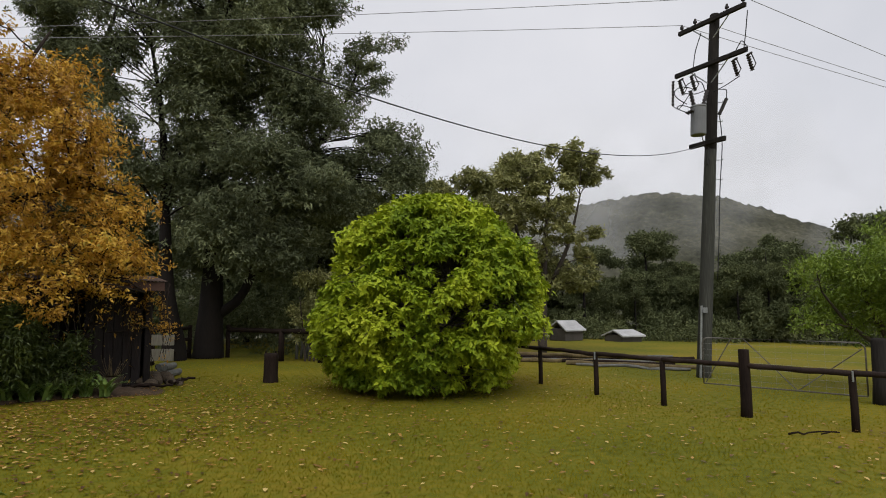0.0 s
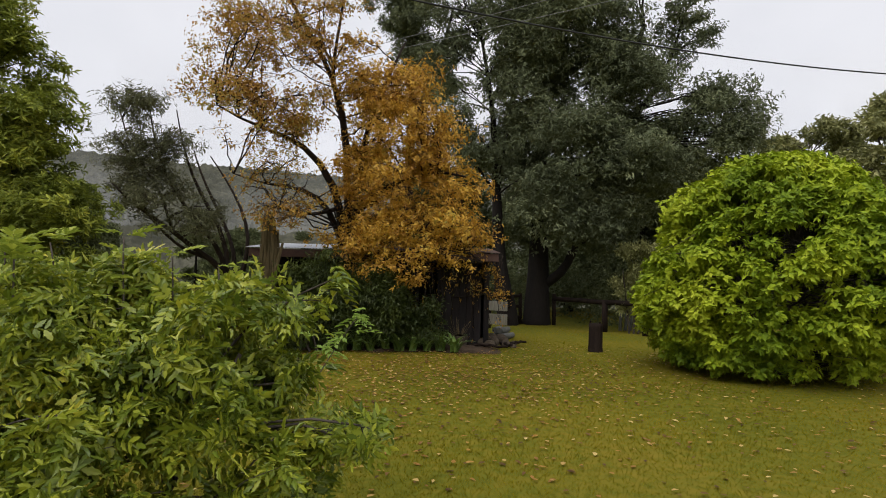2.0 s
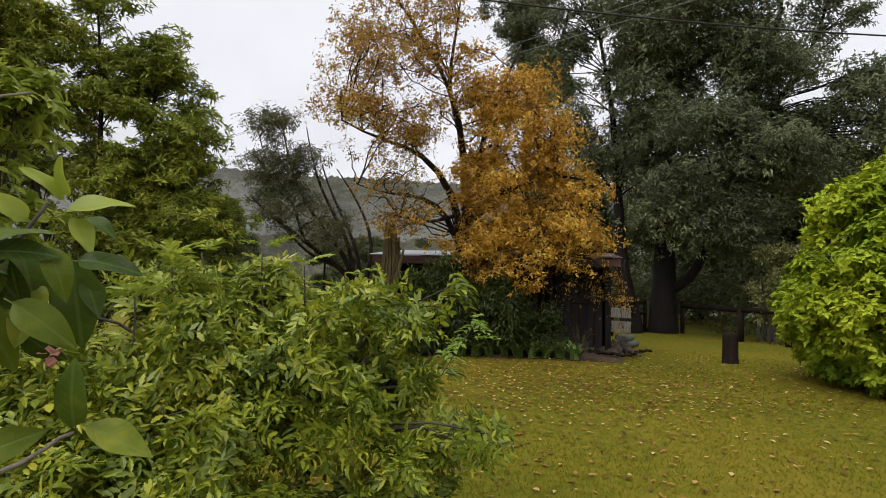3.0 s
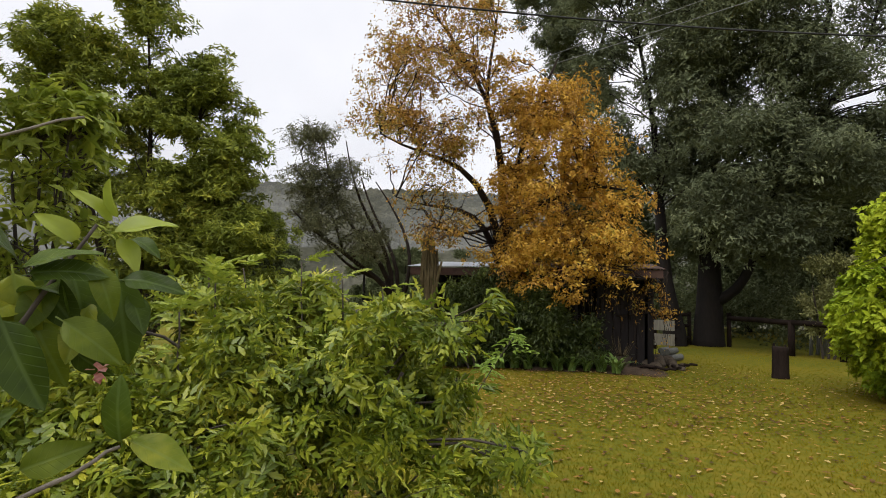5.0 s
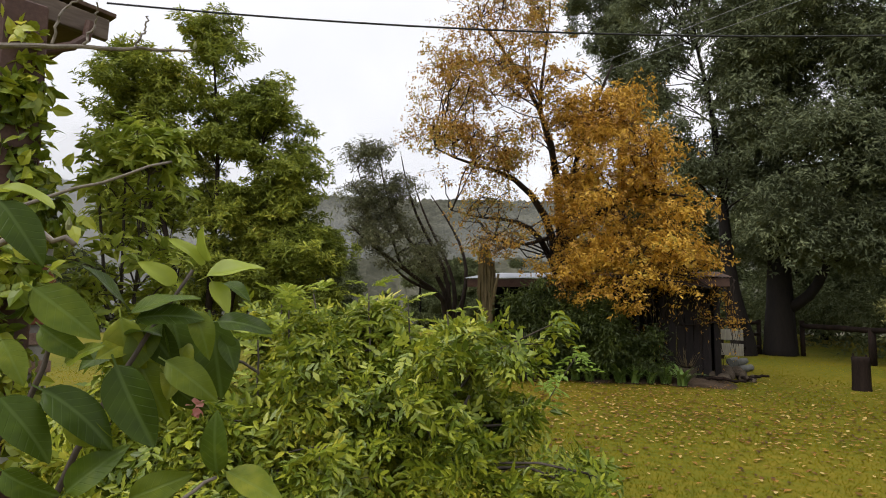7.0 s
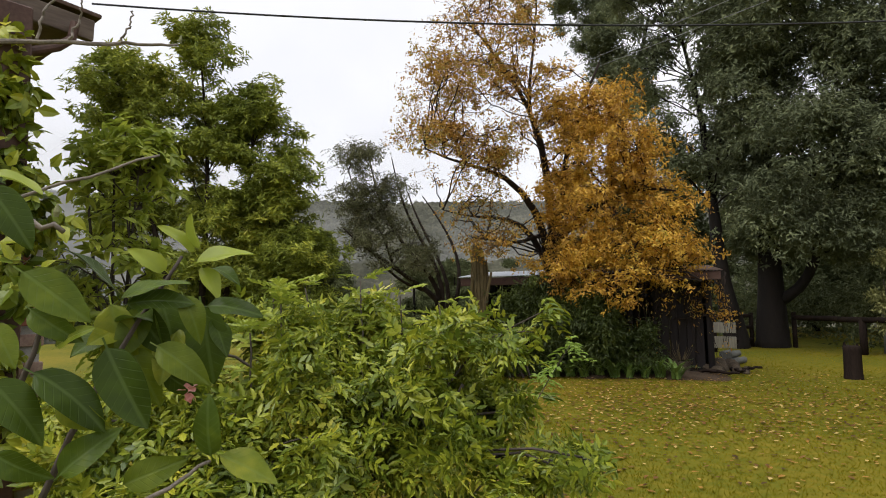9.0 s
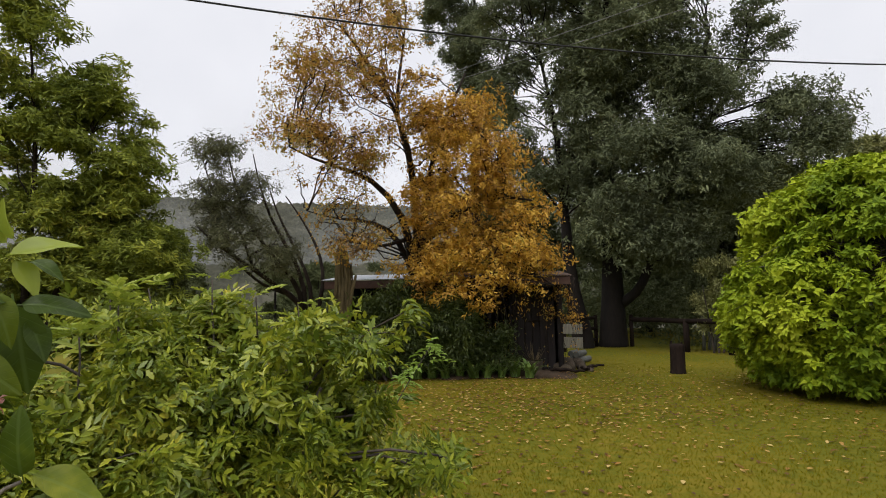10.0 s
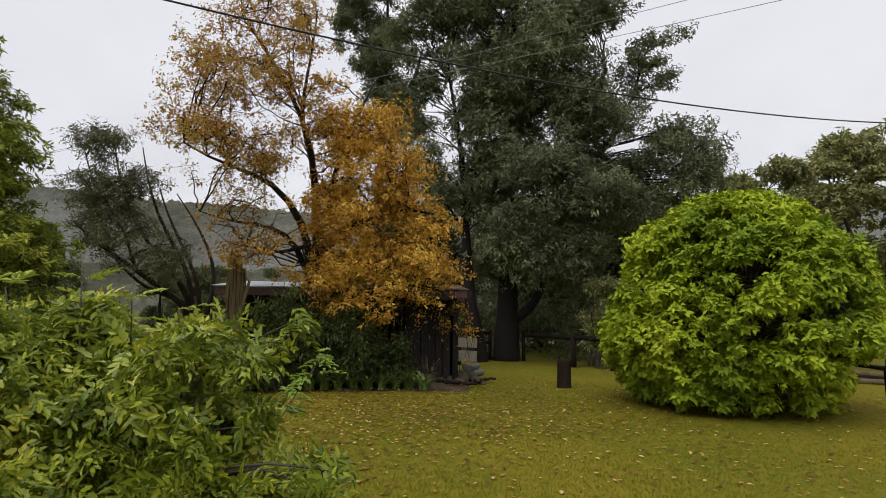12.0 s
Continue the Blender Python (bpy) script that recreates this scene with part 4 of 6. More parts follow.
ORANGE_LOW = [(4.4, -6.7, 11.7, 0.8), (3.6, -7.0, 11.5, 1.1), (3.0, -6.95, 11.5, 1.0)]
WATTLE = [(6.1, -9.85, 10.45, 0.3), (5.3, -9.95, 10.35, 0.65), (4.6, -9.85, 10.4, 0.9), (3.7, -9.6, 10.65, 1.0), (2.7, -9.3, 10.9, 1.05)]
LAUREL_LEFT = [(6.6, -10.3, 4.85, 0.5), (5.85, -10.35, 4.7, 0.85), (5.1, -10.3, 4.8, 0.85), (4.25, -10.35, 4.8, 0.8), (2.6, -10.3, 4.9, 0.8)]
LAUREL_MID = [(7.3, -9.7, 5.65, 0.3), (6.55, -9.55, 5.9, 0.6), (5.8, -9.45, 6.05, 0.65), (4.9, -9.45, 6.05, 0.8), (4.0, -9.5, 6.0, 0.75), (3.0, -9.5, 5.9, 0.9), (1.6, -9.4, 6.1, 1.2)]
LAUREL_RIGHT = [(6.5, -9.0, 6.45, 0.2), (5.6, -8.9, 6.6, 0.55), (4.8, -8.7, 6.8, 0.72), (3.85, -8.55, 7.0, 0.92), (2.95, -8.55, 7.0, 1.08), (1.4, -8.6, 6.9, 0.95)]
FAR_TREE = [(8.5, 10.4, 23.6, 1.3), (7.5, 9.9, 23.7, 2.6), (6.0, 9.9, 23.7, 2.7), (4.3, 10.5, 23.5, 2.0), (2.7, 10.7, 23.5, 1.3)]
YELLOW_TREE = [(8.6, 7.9, 29.1, 1.4), (7.4, 7.6, 29.1, 2.6), (5.4, 7.3, 29.2, 2.8), (3.0, 7.3, 29.2, 2.4)]
GATE_TREE = [(11.6, 11.2, 2.6, 0.5, 0.4), (12.9, 11.7, 2.9, 1.0, 0.5), (12.8, 10.6, 2.8, 0.9, 0.8), (13.0, 12.3, 1.9, 0.8, 0.5), (12.9, 11.2, 2.2, 1.0, 0.6), (11.6, 11.4, 1.5, 0.5, 0.3), (12.9, 11.9, 1.4, 0.7, 0.4), (13.2, 10.5, 2.1, 0.9, 0.9), (14.2, 11.2, 3.4, 0.8, 0.7)]
SHED_SHRUB = [(-6.5, 11.9, 1.2, 0.6, 0.8), (-6.2, 12.8, 1.4, 0.7, 0.9), (-5.3, 12.8, 1.2, 0.8, 1.0), (-5.0, 13.7, 1.0, 0.7, 0.9), (-4.3, 13.6, 0.6, 0.6, 0.6), (-6.7, 11.9, 0.6, 0.6, 0.5), (-6.0, 13.0, 0.5, 0.9, 0.5), (-6.3, 12.4, 2.0, 0.6, 0.5), (-5.8, 13.4, 1.9, 0.7, 0.4)]

lobe_rng = np.random.default_rng(20)
tree("gum_tree", (-3.15, 23.2, 0),
     [[(-3.15, 23.2, -0.2, 0.6), (-3.1, 23.2, 0.4, 0.5), (-3.1, 23.2, 2.5, 0.38), (-2.95, 23.2, 6.0, 0.25), (-3.1, 23.1, 9.5, 0.19), (-2.9, 23.2, 13.0, 0.14), (-2.6, 23.3, 16.0, 0.05)],
      [(-2.8, 23.2, 1.6, 0.2), (-2.1, 23.1, 2.0, 0.17), (-1.6, 23.1, 3.0, 0.15), (-1.0, 23.1, 5.5, 0.12), (-0.2, 23.2, 8.5, 0.14), (0.8, 23.3, 11.5, 0.08)],
      [(-2.9, 23.2, 4.5, 0.22), (-0.6, 23.2, 7.0, 0.17), (1.4, 23.5, 9.0, 0.09), (2.3, 23.5, 12.0, 0.03)],
      [(-4.1, 22.3, -0.2, 0.46), (-4.0, 22.3, 0.4, 0.4), (-4.35, 22.2, 1.6, 0.3), (-4.5, 22.1, 4.0, 0.18), (-4.6, 22.0, 8.0, 0.1), (-5.2, 22.0, 11.0, 0.05)]],
     crown_lobes(GUM_MAIN, 190, 1.05, lobe_rng, 0.3) + crown_lobes(GUM_LEFT, 34, 0.75, lobe_rng) + crown_lobes(GUM_RIGHT, 15, 0.6, lobe_rng) + crown_lobes(GUM_SHOULDER, 26, 0.8, lobe_rng),
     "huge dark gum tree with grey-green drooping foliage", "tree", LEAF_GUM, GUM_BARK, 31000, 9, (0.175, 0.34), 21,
     shell=0.2, droop=0.45, reach=0.34, thick=0.22, twigs=7, least=0.014, sides=18, lump=(7, 0.9), whorl=True, lift=0.5)
tree("gum_tree", (-10.2, 26.8, -0.3),
     [[(-10.2, 26.8, -0.5, 0.3), (-10.1, 26.8, 6, 0.22), (-10.0, 26.8, 12, 0.14), (-9.9, 26.9, 18, 0.06)], [(-10, 26.8, 9, 0.18), (-8.8, 27.0, 12, 0.12), (-8.1, 27.2, 15, 0.06)]],
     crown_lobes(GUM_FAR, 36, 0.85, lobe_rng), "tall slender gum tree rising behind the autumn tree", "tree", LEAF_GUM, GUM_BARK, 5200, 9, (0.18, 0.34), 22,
     shell=0.2, droop=0.45, reach=0.36, thick=0.25, twigs=6, least=0.014, lump=(7, 0.85), whorl=True, lift=0.5)

thin = crown_lobes(ORANGE_THIN, 52, 0.62, lobe_rng, 0.35)
low = crown_lobes(ORANGE_LOW, 18, 0.5, lobe_rng, 0.4)
full = crown_lobes(ORANGE_FULL, 125, 0.62, lobe_rng, 0.3, 0.6) + crown_lobes(ORANGE_DROOP, 9, 0.3, lobe_rng) + crown_lobes(ORANGE_SPIRE, 12, 0.42, lobe_rng)
n1, n2, n3 = len(thin), len(thin) + len(low), len(thin) + len(low) + len(full)
tree("autumn_tree", (-7.3, 15.7, 0),
     [[(-7.3, 15.7, -0.1, 0.16), (-7.12, 15.1, 1.5, 0.14), (-6.81, 14.19, 2.92, 0.12), (-6.7, 13.79, 3.94, 0.1), (-7.09, 13.1, 4.89, 0.08), (-7.41, 12.43, 5.2, 0.055), (-7.93, 11.57, 5.18, 0.03), (-8.4, 10.94, 5.59, 0.018)],
      [(-7.22, 15.7, -0.1, 0.14), (-7.07, 15.1, 1.5, 0.13), (-6.79, 14.31, 2.93, 0.12), (-6.43, 13.71, 4.67, 0.1), (-6.4, 13.27, 6.21, 0.075), (-6.82, 12.8, 7.44, 0.05), (-7.44, 12.29, 8.35, 0.03), (-7.74, 11.96, 9.12, 0.015)],
      [(-7.14, 15.7, -0.1, 0.12), (-7.0200000000000005, 15.1, 1.5, 0.12000000000000001), (-6.72, 14.34, 3.08, 0.11), (-6.24, 13.8, 4.98, 0.08), (-5.61, 13.78, 6.59, 0.05), (-5.05, 13.92, 7.81, 0.025)],
      [(-7.06, 15.7, -0.1, 0.1), (-6.97, 15.1, 1.5, 0.11000000000000001), (-6.92, 14.24, 2.93, 0.1), (-6.98, 13.4, 3.75, 0.07), (-7.15, 12.59, 3.94, 0.045), (-7.63, 11.67, 3.83, 0.025), (-8.01, 11.13, 4.03, 0.012)],
      [(-6.45, 13.47, 5.37, 0.07), (-6.78, 13.17, 6.82, 0.05), (-6.56, 13.29, 8.51, 0.03), (-6.46, 13.35, 9.77, 0.015)],
      [(-6.52, 14.11, 3.37, 0.1), (-5.35, 14.01, 4.22, 0.06), (-4.12, 14.07, 4.47, 0.04), (-3.37, 14.1, 4.29, 0.02)],
      [(-6.61, 14.29, 2.93, 0.09), (-5.33, 14.02, 3.03, 0.05), (-3.97, 14.12, 2.87, 0.03), (-2.98, 14.31, 2.17, 0.015)],
      [(-6.82, 13.72, 3.49, 0.06), (-7.01, 12.92, 3.26, 0.04), (-7.41, 12.06, 3.33, 0.02)]],
     thin + low + full, "autumn tree with orange and yellow leaves, thinning at the top", "tree", LEAF_ORANGE, DARK_BARK, 0, 7, (0.125, 0.38), 23,
     shell=0.1, droop=0.45, reach=0.22, thick=0.3, twigs=75, least=0.011, template=LONG, tris=LONG_TRI, whorl=True, lift=0.35, lump=(5, 0.95),
     extra=[(LEAF_RUSSET, 3300, range(n1), (0.078, 0.45), 42), (LEAF_RUSSET, 420, range(n1, n2), (0.07, 0.45), 28), (LEAF_ORANGE, 6300, range(n2, n3), (0.1, 0.42), 18)])

tree("wattle_tree", (-10.0, 12.6, -0.1),
     [[(-9.9, 12.7, -0.2, 0.1), (-9.18, 12.76, 1.84, 0.08), (-9.41, 11.98, 2.11, 0.065), (-9.75, 11.2, 2.76, 0.05), (-10.07, 10.39, 3.23, 0.035), (-10.21, 9.89, 3.68, 0.018)],
      [(-9.84, 12.7, -0.2, 0.1), (-9.18, 12.76, 1.84, 0.08), (-9.48, 12.22, 2.69, 0.055), (-9.85, 11.43, 3.47, 0.04), (-10.08, 10.88, 4.62, 0.025), (-10.13, 10.67, 5.93, 0.012)],
      [(-9.780000000000001, 12.7, -0.2, 0.1), (-9.13, 12.81, 1.84, 0.07), (-9.54, 12.48, 3.14, 0.055), (-9.82, 11.93, 3.95, 0.04), (-9.88, 11.55, 4.88, 0.022), (-9.92, 11.36, 5.69, 0.012)],
      [(-9.72, 12.7, -0.2, 0.1), (-9.14, 12.94, 1.84, 0.06), (-9.46, 12.84, 2.87, 0.045), (-10.06, 12.49, 4.19, 0.03), (-10.23, 12.34, 4.92, 0.015)],
      [(-9.66, 12.7, -0.2, 0.1), (-9.1, 13.12, 1.84, 0.06), (-9.09, 13.27, 2.89, 0.045), (-9.53, 13.08, 3.95, 0.03), (-10.0, 12.7, 4.82, 0.015)],
      [(-9.48, 12.06, 2.12, 0.045), (-9.57, 11.21, 2.36, 0.035), (-9.94, 10.52, 3.11, 0.025), (-10.18, 10.27, 4.25, 0.012)],
      [(-9.83, 11.28, 2.77, 0.035), (-9.88, 10.91, 3.67, 0.025), (-10.28, 10.34, 4.66, 0.018), (-10.42, 10.18, 5.42, 0.01)]],
     crown_lobes(WATTLE, 38, 0.5, lobe_rng, 0.2), "sparse grey wattle with bare dark branches", "tree", LEAF_WATTLE, DARK_BARK, 2500, 7, (0.095, 0.28), 24,
     shell=0.2, droop=0.25, reach=0.22, thick=0.5, twigs=26, least=0.009, lump=(7, 0.8), whorl=True, lift=0.5)

tree("broadleaf_tree", (-9.6, 5.8, 0),
     [[(-9.6, 5.8, -0.1, 0.09), (-9.6, 5.8, 2.0, 0.06), (-9.55, 5.9, 4.5, 0.035), (-9.65, 5.7, 7.0, 0.012)],
      [(-9.55, 5.9, 0.2, 0.07), (-9.3, 6.2, 2.4, 0.05), (-9.0, 6.5, 4.6, 0.03), (-9.0, 6.45, 6.2, 0.012)],
      [(-9.65, 5.7, 0.2, 0.07), (-9.9, 5.2, 2.6, 0.05), (-10.3, 4.8, 5.0, 0.03), (-10.3, 4.8, 6.4, 0.012)],
      [(-9.5, 5.8, 0.6, 0.06), (-9.2, 6.6, 2.0, 0.045), (-8.7, 7.0, 3.8, 0.02)]],
     crown_lobes(LAUREL_LEFT, 64, 0.4, lobe_rng, 0.2, 0.55) + crown_lobes(LAUREL_MID, 74, 0.4, lobe_rng, 0.2, 0.55) + crown_lobes(LAUREL_RIGHT, 84, 0.42, lobe_rng, 0.2, 0.55),
     "dense mid-green tree with several slim trunks", "tree", LEAF_LAUREL, DARK_BARK, 14500, 9, (0.12, 0.3), 25,
     shell=0.25, droop=0.2, reach=0.09, thick=0.3, twigs=9, least=0.006, template=LEAF, lump=(5, 0.85), whorl=True, lift=0.9)

tree("olive_green_tree", (10.0, 23.6, 0),
     [[(9.85, 23.4, -0.1, 0.2), (9.9, 23.4, 2, 0.17), (10.0, 23.4, 4, 0.12), (10.3, 23.4, 7.5, 0.04)], [(9.9, 23.4, 1.6, 0.13), (9.0, 23.5, 4.5, 0.08), (8.4, 23.7, 6.8, 0.03)], [(10, 23.4, 2.2, 0.12), (11.0, 23.0, 4.6, 0.07), (11.3, 22.6, 6.5, 0.03)]],
     crown_lobes(FAR_TREE, 64, 0.72, lobe_rng, 0.4), "open-crowned olive-green tree beyond the log fence", "tree", LEAF_FAR, TWIG_BARK, 3700, 9, (0.2, 0.42), 26,
     shell=0.25, droop=0.35, reach=0.3, thick=0.3, twigs=9, least=0.012, lump=(6, 0.45), whorl=True)
tree("olive_green_tree", (7.4, 29.2, 0),
     [[(7.4, 29.2, -0.1, 0.2), (7.5, 29.2, 3, 0.15), (7.7, 29.1, 7.5, 0.04)]],
     crown_lobes(YELLOW_TREE, 30, 0.9, lobe_rng, 0.4), "dull olive tree at the edge of the wood", "tree", LEAF_FAR, TWIG_BARK, 2600, 9, (0.24, 0.4), 28,
     shell=0.25, droop=0.35, reach=0.35, thick=0.3, twigs=6, least=0.014, lump=(6, 0.48), whorl=True)

tree("light_green_tree", (13.6, 11.2, 0),
     [[(13.7, 11.1, -0.1, 0.12), (13.5, 11.2, 1.0, 0.1), (13.0, 11.4, 2.2, 0.05)], [(13.7, 11.1, 0.5, 0.09), (13.9, 11.0, 2.0, 0.06), (14.1, 11.1, 3.4, 0.02)], [(13.6, 11.2, 0.7, 0.07), (12.6, 11.5, 1.5, 0.04), (11.9, 11.4, 2.2, 0.02)]],
     GATE_TREE, "light green spreading tree beside the gate", "tree", LEAF_GATE, TWIG_BARK, 1900, 9, (0.1, 0.42), 27, shell=0.3, droop=0.2, reach=0.25, upward=0.5, twigs=12)


def make_round_bush():
    """A broad dome of lime leaves, lumpy, dense to the ground."""
    rng = np.random.default_rng(31)
    o = np.array([3.36, 13.55, 0])
    ob = thing("round_bush", o, "big rounded lime-green leafy bush on the lawn", "bush")
    rings = [(4.2, 3.45, 13.6, 0.9), (3.8, 3.4, 13.57, 1.7), (3.07, 3.5, 13.5, 2.25), (2.28, 3.5, 13.45, 2.62), (1.5, 3.3, 13.45, 2.66), (0.74, 3.15, 13.55, 2.35), (0.1, 3.25, 13.6, 2.0)]
    rings = np.array(sorted(rings)) - np.array([0, *o[:2], 0])
    cl = []
    for k in range(430):
        u, a = (k + 0.5) / 430, k * 2.39996 + rng.normal(0, 0.6)
        z = 0.2 + 4.0 * (1 - (1 - u) ** 1.15)
        x, y, wide = (np.interp(z, rings[:, 0], rings[:, i]) for i in (1, 2, 3))
        d = Vector((math.cos(a) * 1.1, math.sin(a) * 1.1, z * 0.75))
        wide = max(wide + 0.3 * noise.noise(d * 1.5 + Vector((3, 1, 7))) + 0.22 * noise.noise(d * 3.4), 0.1)
        r = rng.uniform(0.24, 0.46)
        cl.append((x + (wide - r * 0.8) * math.cos(a), y + (wide - r * 0.8) * math.sin(a), z, r, r * 0.62))
        if k % 2:
            cl.append((x + (wide - 0.55) * math.cos(a + 0.3), y + (wide - 0.55) * math.sin(a + 0.3), z, 0.34, 0.26))
    wood = Build()
    pl, wy, sz, faces, tips, k = whorls(cl, 17000, 9, (0.125, 0.55), rng, 0.45, 0.45, 0.1, 0.55, 0.3)
    keep = pl[:, 2] > 0.05
    b = Build()
    b.add(*scatter(pl[keep], wy[keep], sz[keep], LEAF, LEAF_TRI, rng, 0.6, faces[keep]))
    part("crown", b, LEAF_BUSH, ob)
    stems = [stem_path([(0.3 * math.cos(a), 0.3 * math.sin(a), -0.1, 0.07), (0.7 * math.cos(a), 0.7 * math.sin(a), 1.0, 0.05), (1.2 * math.cos(a), 1.2 * math.sin(a), 2.4, 0.02)]) for a in np.arange(0, 6.2, 0.8)]
    for p in stems:
        wood.tube(p[:, :3], p[:, 3], 7, 0.05, rng)
    limbs(wood, stems, cl[::2], tips, k, rng, 0.5, 1, 0.01)
    tagged(part("limb", wood, TWIG_BARK, ob), kind="stuff")


make_round_bush()


def make_woods():
    """Trees of the wood behind the fences: a few shapes, set out at random."""
    rng = np.random.default_rng(41)
    made = []
    for k, (h, w) in enumerate(((9.5, 2.6), (8.0, 3.2), (11.0, 2.4))):
        cl = []
        for _ in range(15):
            u = rng.random()
            rad = w * (0.35 + 0.65 * math.sin(math.pi * (0.15 + 0.8 * u))) * rng.uniform(0.4, 0.85)
            a = rng.uniform(0, 6.28)
            cl.append((rad * math.cos(a), rad * math.sin(a), h * (0.1 + 0.84 * u), w * rng.uniform(0.28, 0.45), w * rng.uniform(0.2, 0.34)))
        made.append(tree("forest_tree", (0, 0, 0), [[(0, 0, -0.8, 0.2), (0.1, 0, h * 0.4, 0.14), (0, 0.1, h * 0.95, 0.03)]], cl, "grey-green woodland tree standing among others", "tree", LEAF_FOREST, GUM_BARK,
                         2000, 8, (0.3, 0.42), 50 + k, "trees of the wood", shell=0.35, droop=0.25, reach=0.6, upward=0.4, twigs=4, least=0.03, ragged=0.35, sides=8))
    first = set()
    spots = []
    for _ in range(46):
        spots.append((rng.uniform(12, 56), rng.uniform(44, 64), rng.uniform(0.55, 0.85)))
    for _ in range(34):
        spots.append((rng.uniform(-24, 12), rng.uniform(31, 48), rng.uniform(0.6, 1.05)))
    for _ in range(60):
        spots.append((rng.uniform(12, 60), rng.uniform(40, 50), rng.uniform(0.35, 0.6)))
    for _ in range(40):
        spots.append((rng.uniform(-82, -30), rng.uniform(38, 66), rng.uniform(0.4, 0.7)))
    for k, (bearing, far, s) in enumerate(spots):
        x, y = far * math.sin(radians(bearing)), far * math.cos(radians(bearing))
        m = pose(x, y, float(ground_height(np.array(x), np.array(y))), 0, 0, rng.uniform(0, 360)) @ Matrix.Diagonal((s * rng.uniform(0.85, 1.25), s * rng.uniform(0.85, 1.25), s, 1))
        if k % 3 not in first:
            first.add(k % 3)
            made[k % 3].matrix_world = m
        else:
            t = copy_thing(made[k % 3], Matrix.Identity(4))
            t.matrix_basis = m


make_woods()


def make_understorey():
    """Low scrub filling the wood's edge behind the fences."""
    rng = np.random.default_rng(43)
    cl = [(rng.uniform(-9, 4), rng.uniform(25, 31), rng.uniform(0.3, 2.2), rng.uniform(0.7, 1.4), rng.uniform(0.6, 1.1)) for _ in range(34)]
    cl += [(1.4 + 0.4 * k, 19.8 + 0.5 * k, 1.0 + 0.5 * k, 0.6, 0.55) for k in range(4)]
    for _ in range(60):
        a, d = radians(rng.uniform(12, 62)), rng.uniform(38, 46)
        cl.append((d * math.sin(a), d * math.cos(a), rng.uniform(-0.3, 1.0), rng.uniform(0.9, 1.8), rng.uniform(0.6, 1.2)))
    ob = thing("scrub", (-2, 28, 0), "tangled grey-green scrub along the edge of the wood", "scrub", kind="stuff")
    o = np.array([-2, 28, 0])
    pl, wy, sz, tips, k = sprigs([(x + 2, y - 28, z, r, h) for x, y, z, r, h in cl], 7500, 7, (0.2, 0.42), rng, 0.3, 0.1, 0.4, 0.4, 0.3)
    b = Build()
    b.add(*scatter(pl, wy, sz, LEAF, LEAF_TRI, rng, 0.5))
    part("foliage", b, LEAF_FOREST, ob)


make_understorey()

# ---- shed and garden bed ----
SHED = np.array([-2.95, 15.0, 0.0])
SHED_TURN = math.degrees(math.atan2(-2.0, -5.4))


def make_shed():
    """Local x runs along the front away from its near corner, local y towards the lawn."""
    rng = np.random.default_rng(51)
    ob = thing("garden_shed", SHED, "old dark timber lean-to shed, open-fronted, rusty tin roof", "shed", rz=SHED_TURN)
    ln, dp = 5.8, 2.2
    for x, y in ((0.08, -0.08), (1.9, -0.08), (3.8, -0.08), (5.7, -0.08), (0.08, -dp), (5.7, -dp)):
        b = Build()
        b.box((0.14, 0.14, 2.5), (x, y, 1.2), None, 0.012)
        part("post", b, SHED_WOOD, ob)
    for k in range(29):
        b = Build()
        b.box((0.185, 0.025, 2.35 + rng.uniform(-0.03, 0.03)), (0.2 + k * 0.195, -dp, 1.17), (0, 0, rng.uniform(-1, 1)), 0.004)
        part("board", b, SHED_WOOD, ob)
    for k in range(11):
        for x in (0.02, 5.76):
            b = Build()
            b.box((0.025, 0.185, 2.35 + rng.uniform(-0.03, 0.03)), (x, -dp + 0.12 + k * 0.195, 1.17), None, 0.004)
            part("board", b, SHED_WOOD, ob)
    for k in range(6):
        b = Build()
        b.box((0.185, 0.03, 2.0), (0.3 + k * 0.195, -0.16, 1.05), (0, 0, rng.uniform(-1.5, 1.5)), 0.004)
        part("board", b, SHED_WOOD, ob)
    for x0, x1, m, lab in ((-0.25, 3.5, RUST_TIN, "rust-brown corrugated roof sheet"), (3.45, 6.2, ROOF_TIN, "pale galvanised roof sheet")):
        n = int((x1 - x0) / 0.019)
        xs = np.linspace(x0, x1, n)
        wave = 0.011 * np.sin(xs * 2 * math.pi / 0.076)
        rows = []
        for y, z in ((0.42, 2.42), (-dp * 0.5, 2.55), (-dp - 0.2, 2.66)):
            rows.append(np.stack([xs, 0 * xs + y, z + wave + (0.012 if m is ROOF_TIN else 0)], 1))
        v = np.concatenate(rows + [r - (0, 0, 0.004) for r in rows])
        i, j = np.meshgrid(np.arange(2), np.arange(n - 1), indexing="ij")
        q = np.stack([i * n + j, i * n + j + 1, (i + 1) * n + j + 1, (i + 1) * n + j], -1).reshape(-1, 4)
        b = Build()
        b.add(v, q, q[:, ::-1] + 3 * n)
        part("roof_sheet", b, m, ob, lab)
    b = Build()
    b.box((6.3, 0.04, 0.2), (2.98, 0.36, 2.3), None, 0.006)
    part("fascia", b, BROWN_PAINT, ob, "weathered brown fascia board")


make_shed()


def shed_place(x, y, z=0.0):
    a = radians(SHED_TURN)
    return (SHED[0] + x * math.cos(a) - y * math.sin(a), SHED[1] + x * math.sin(a) + y * math.cos(a), z)


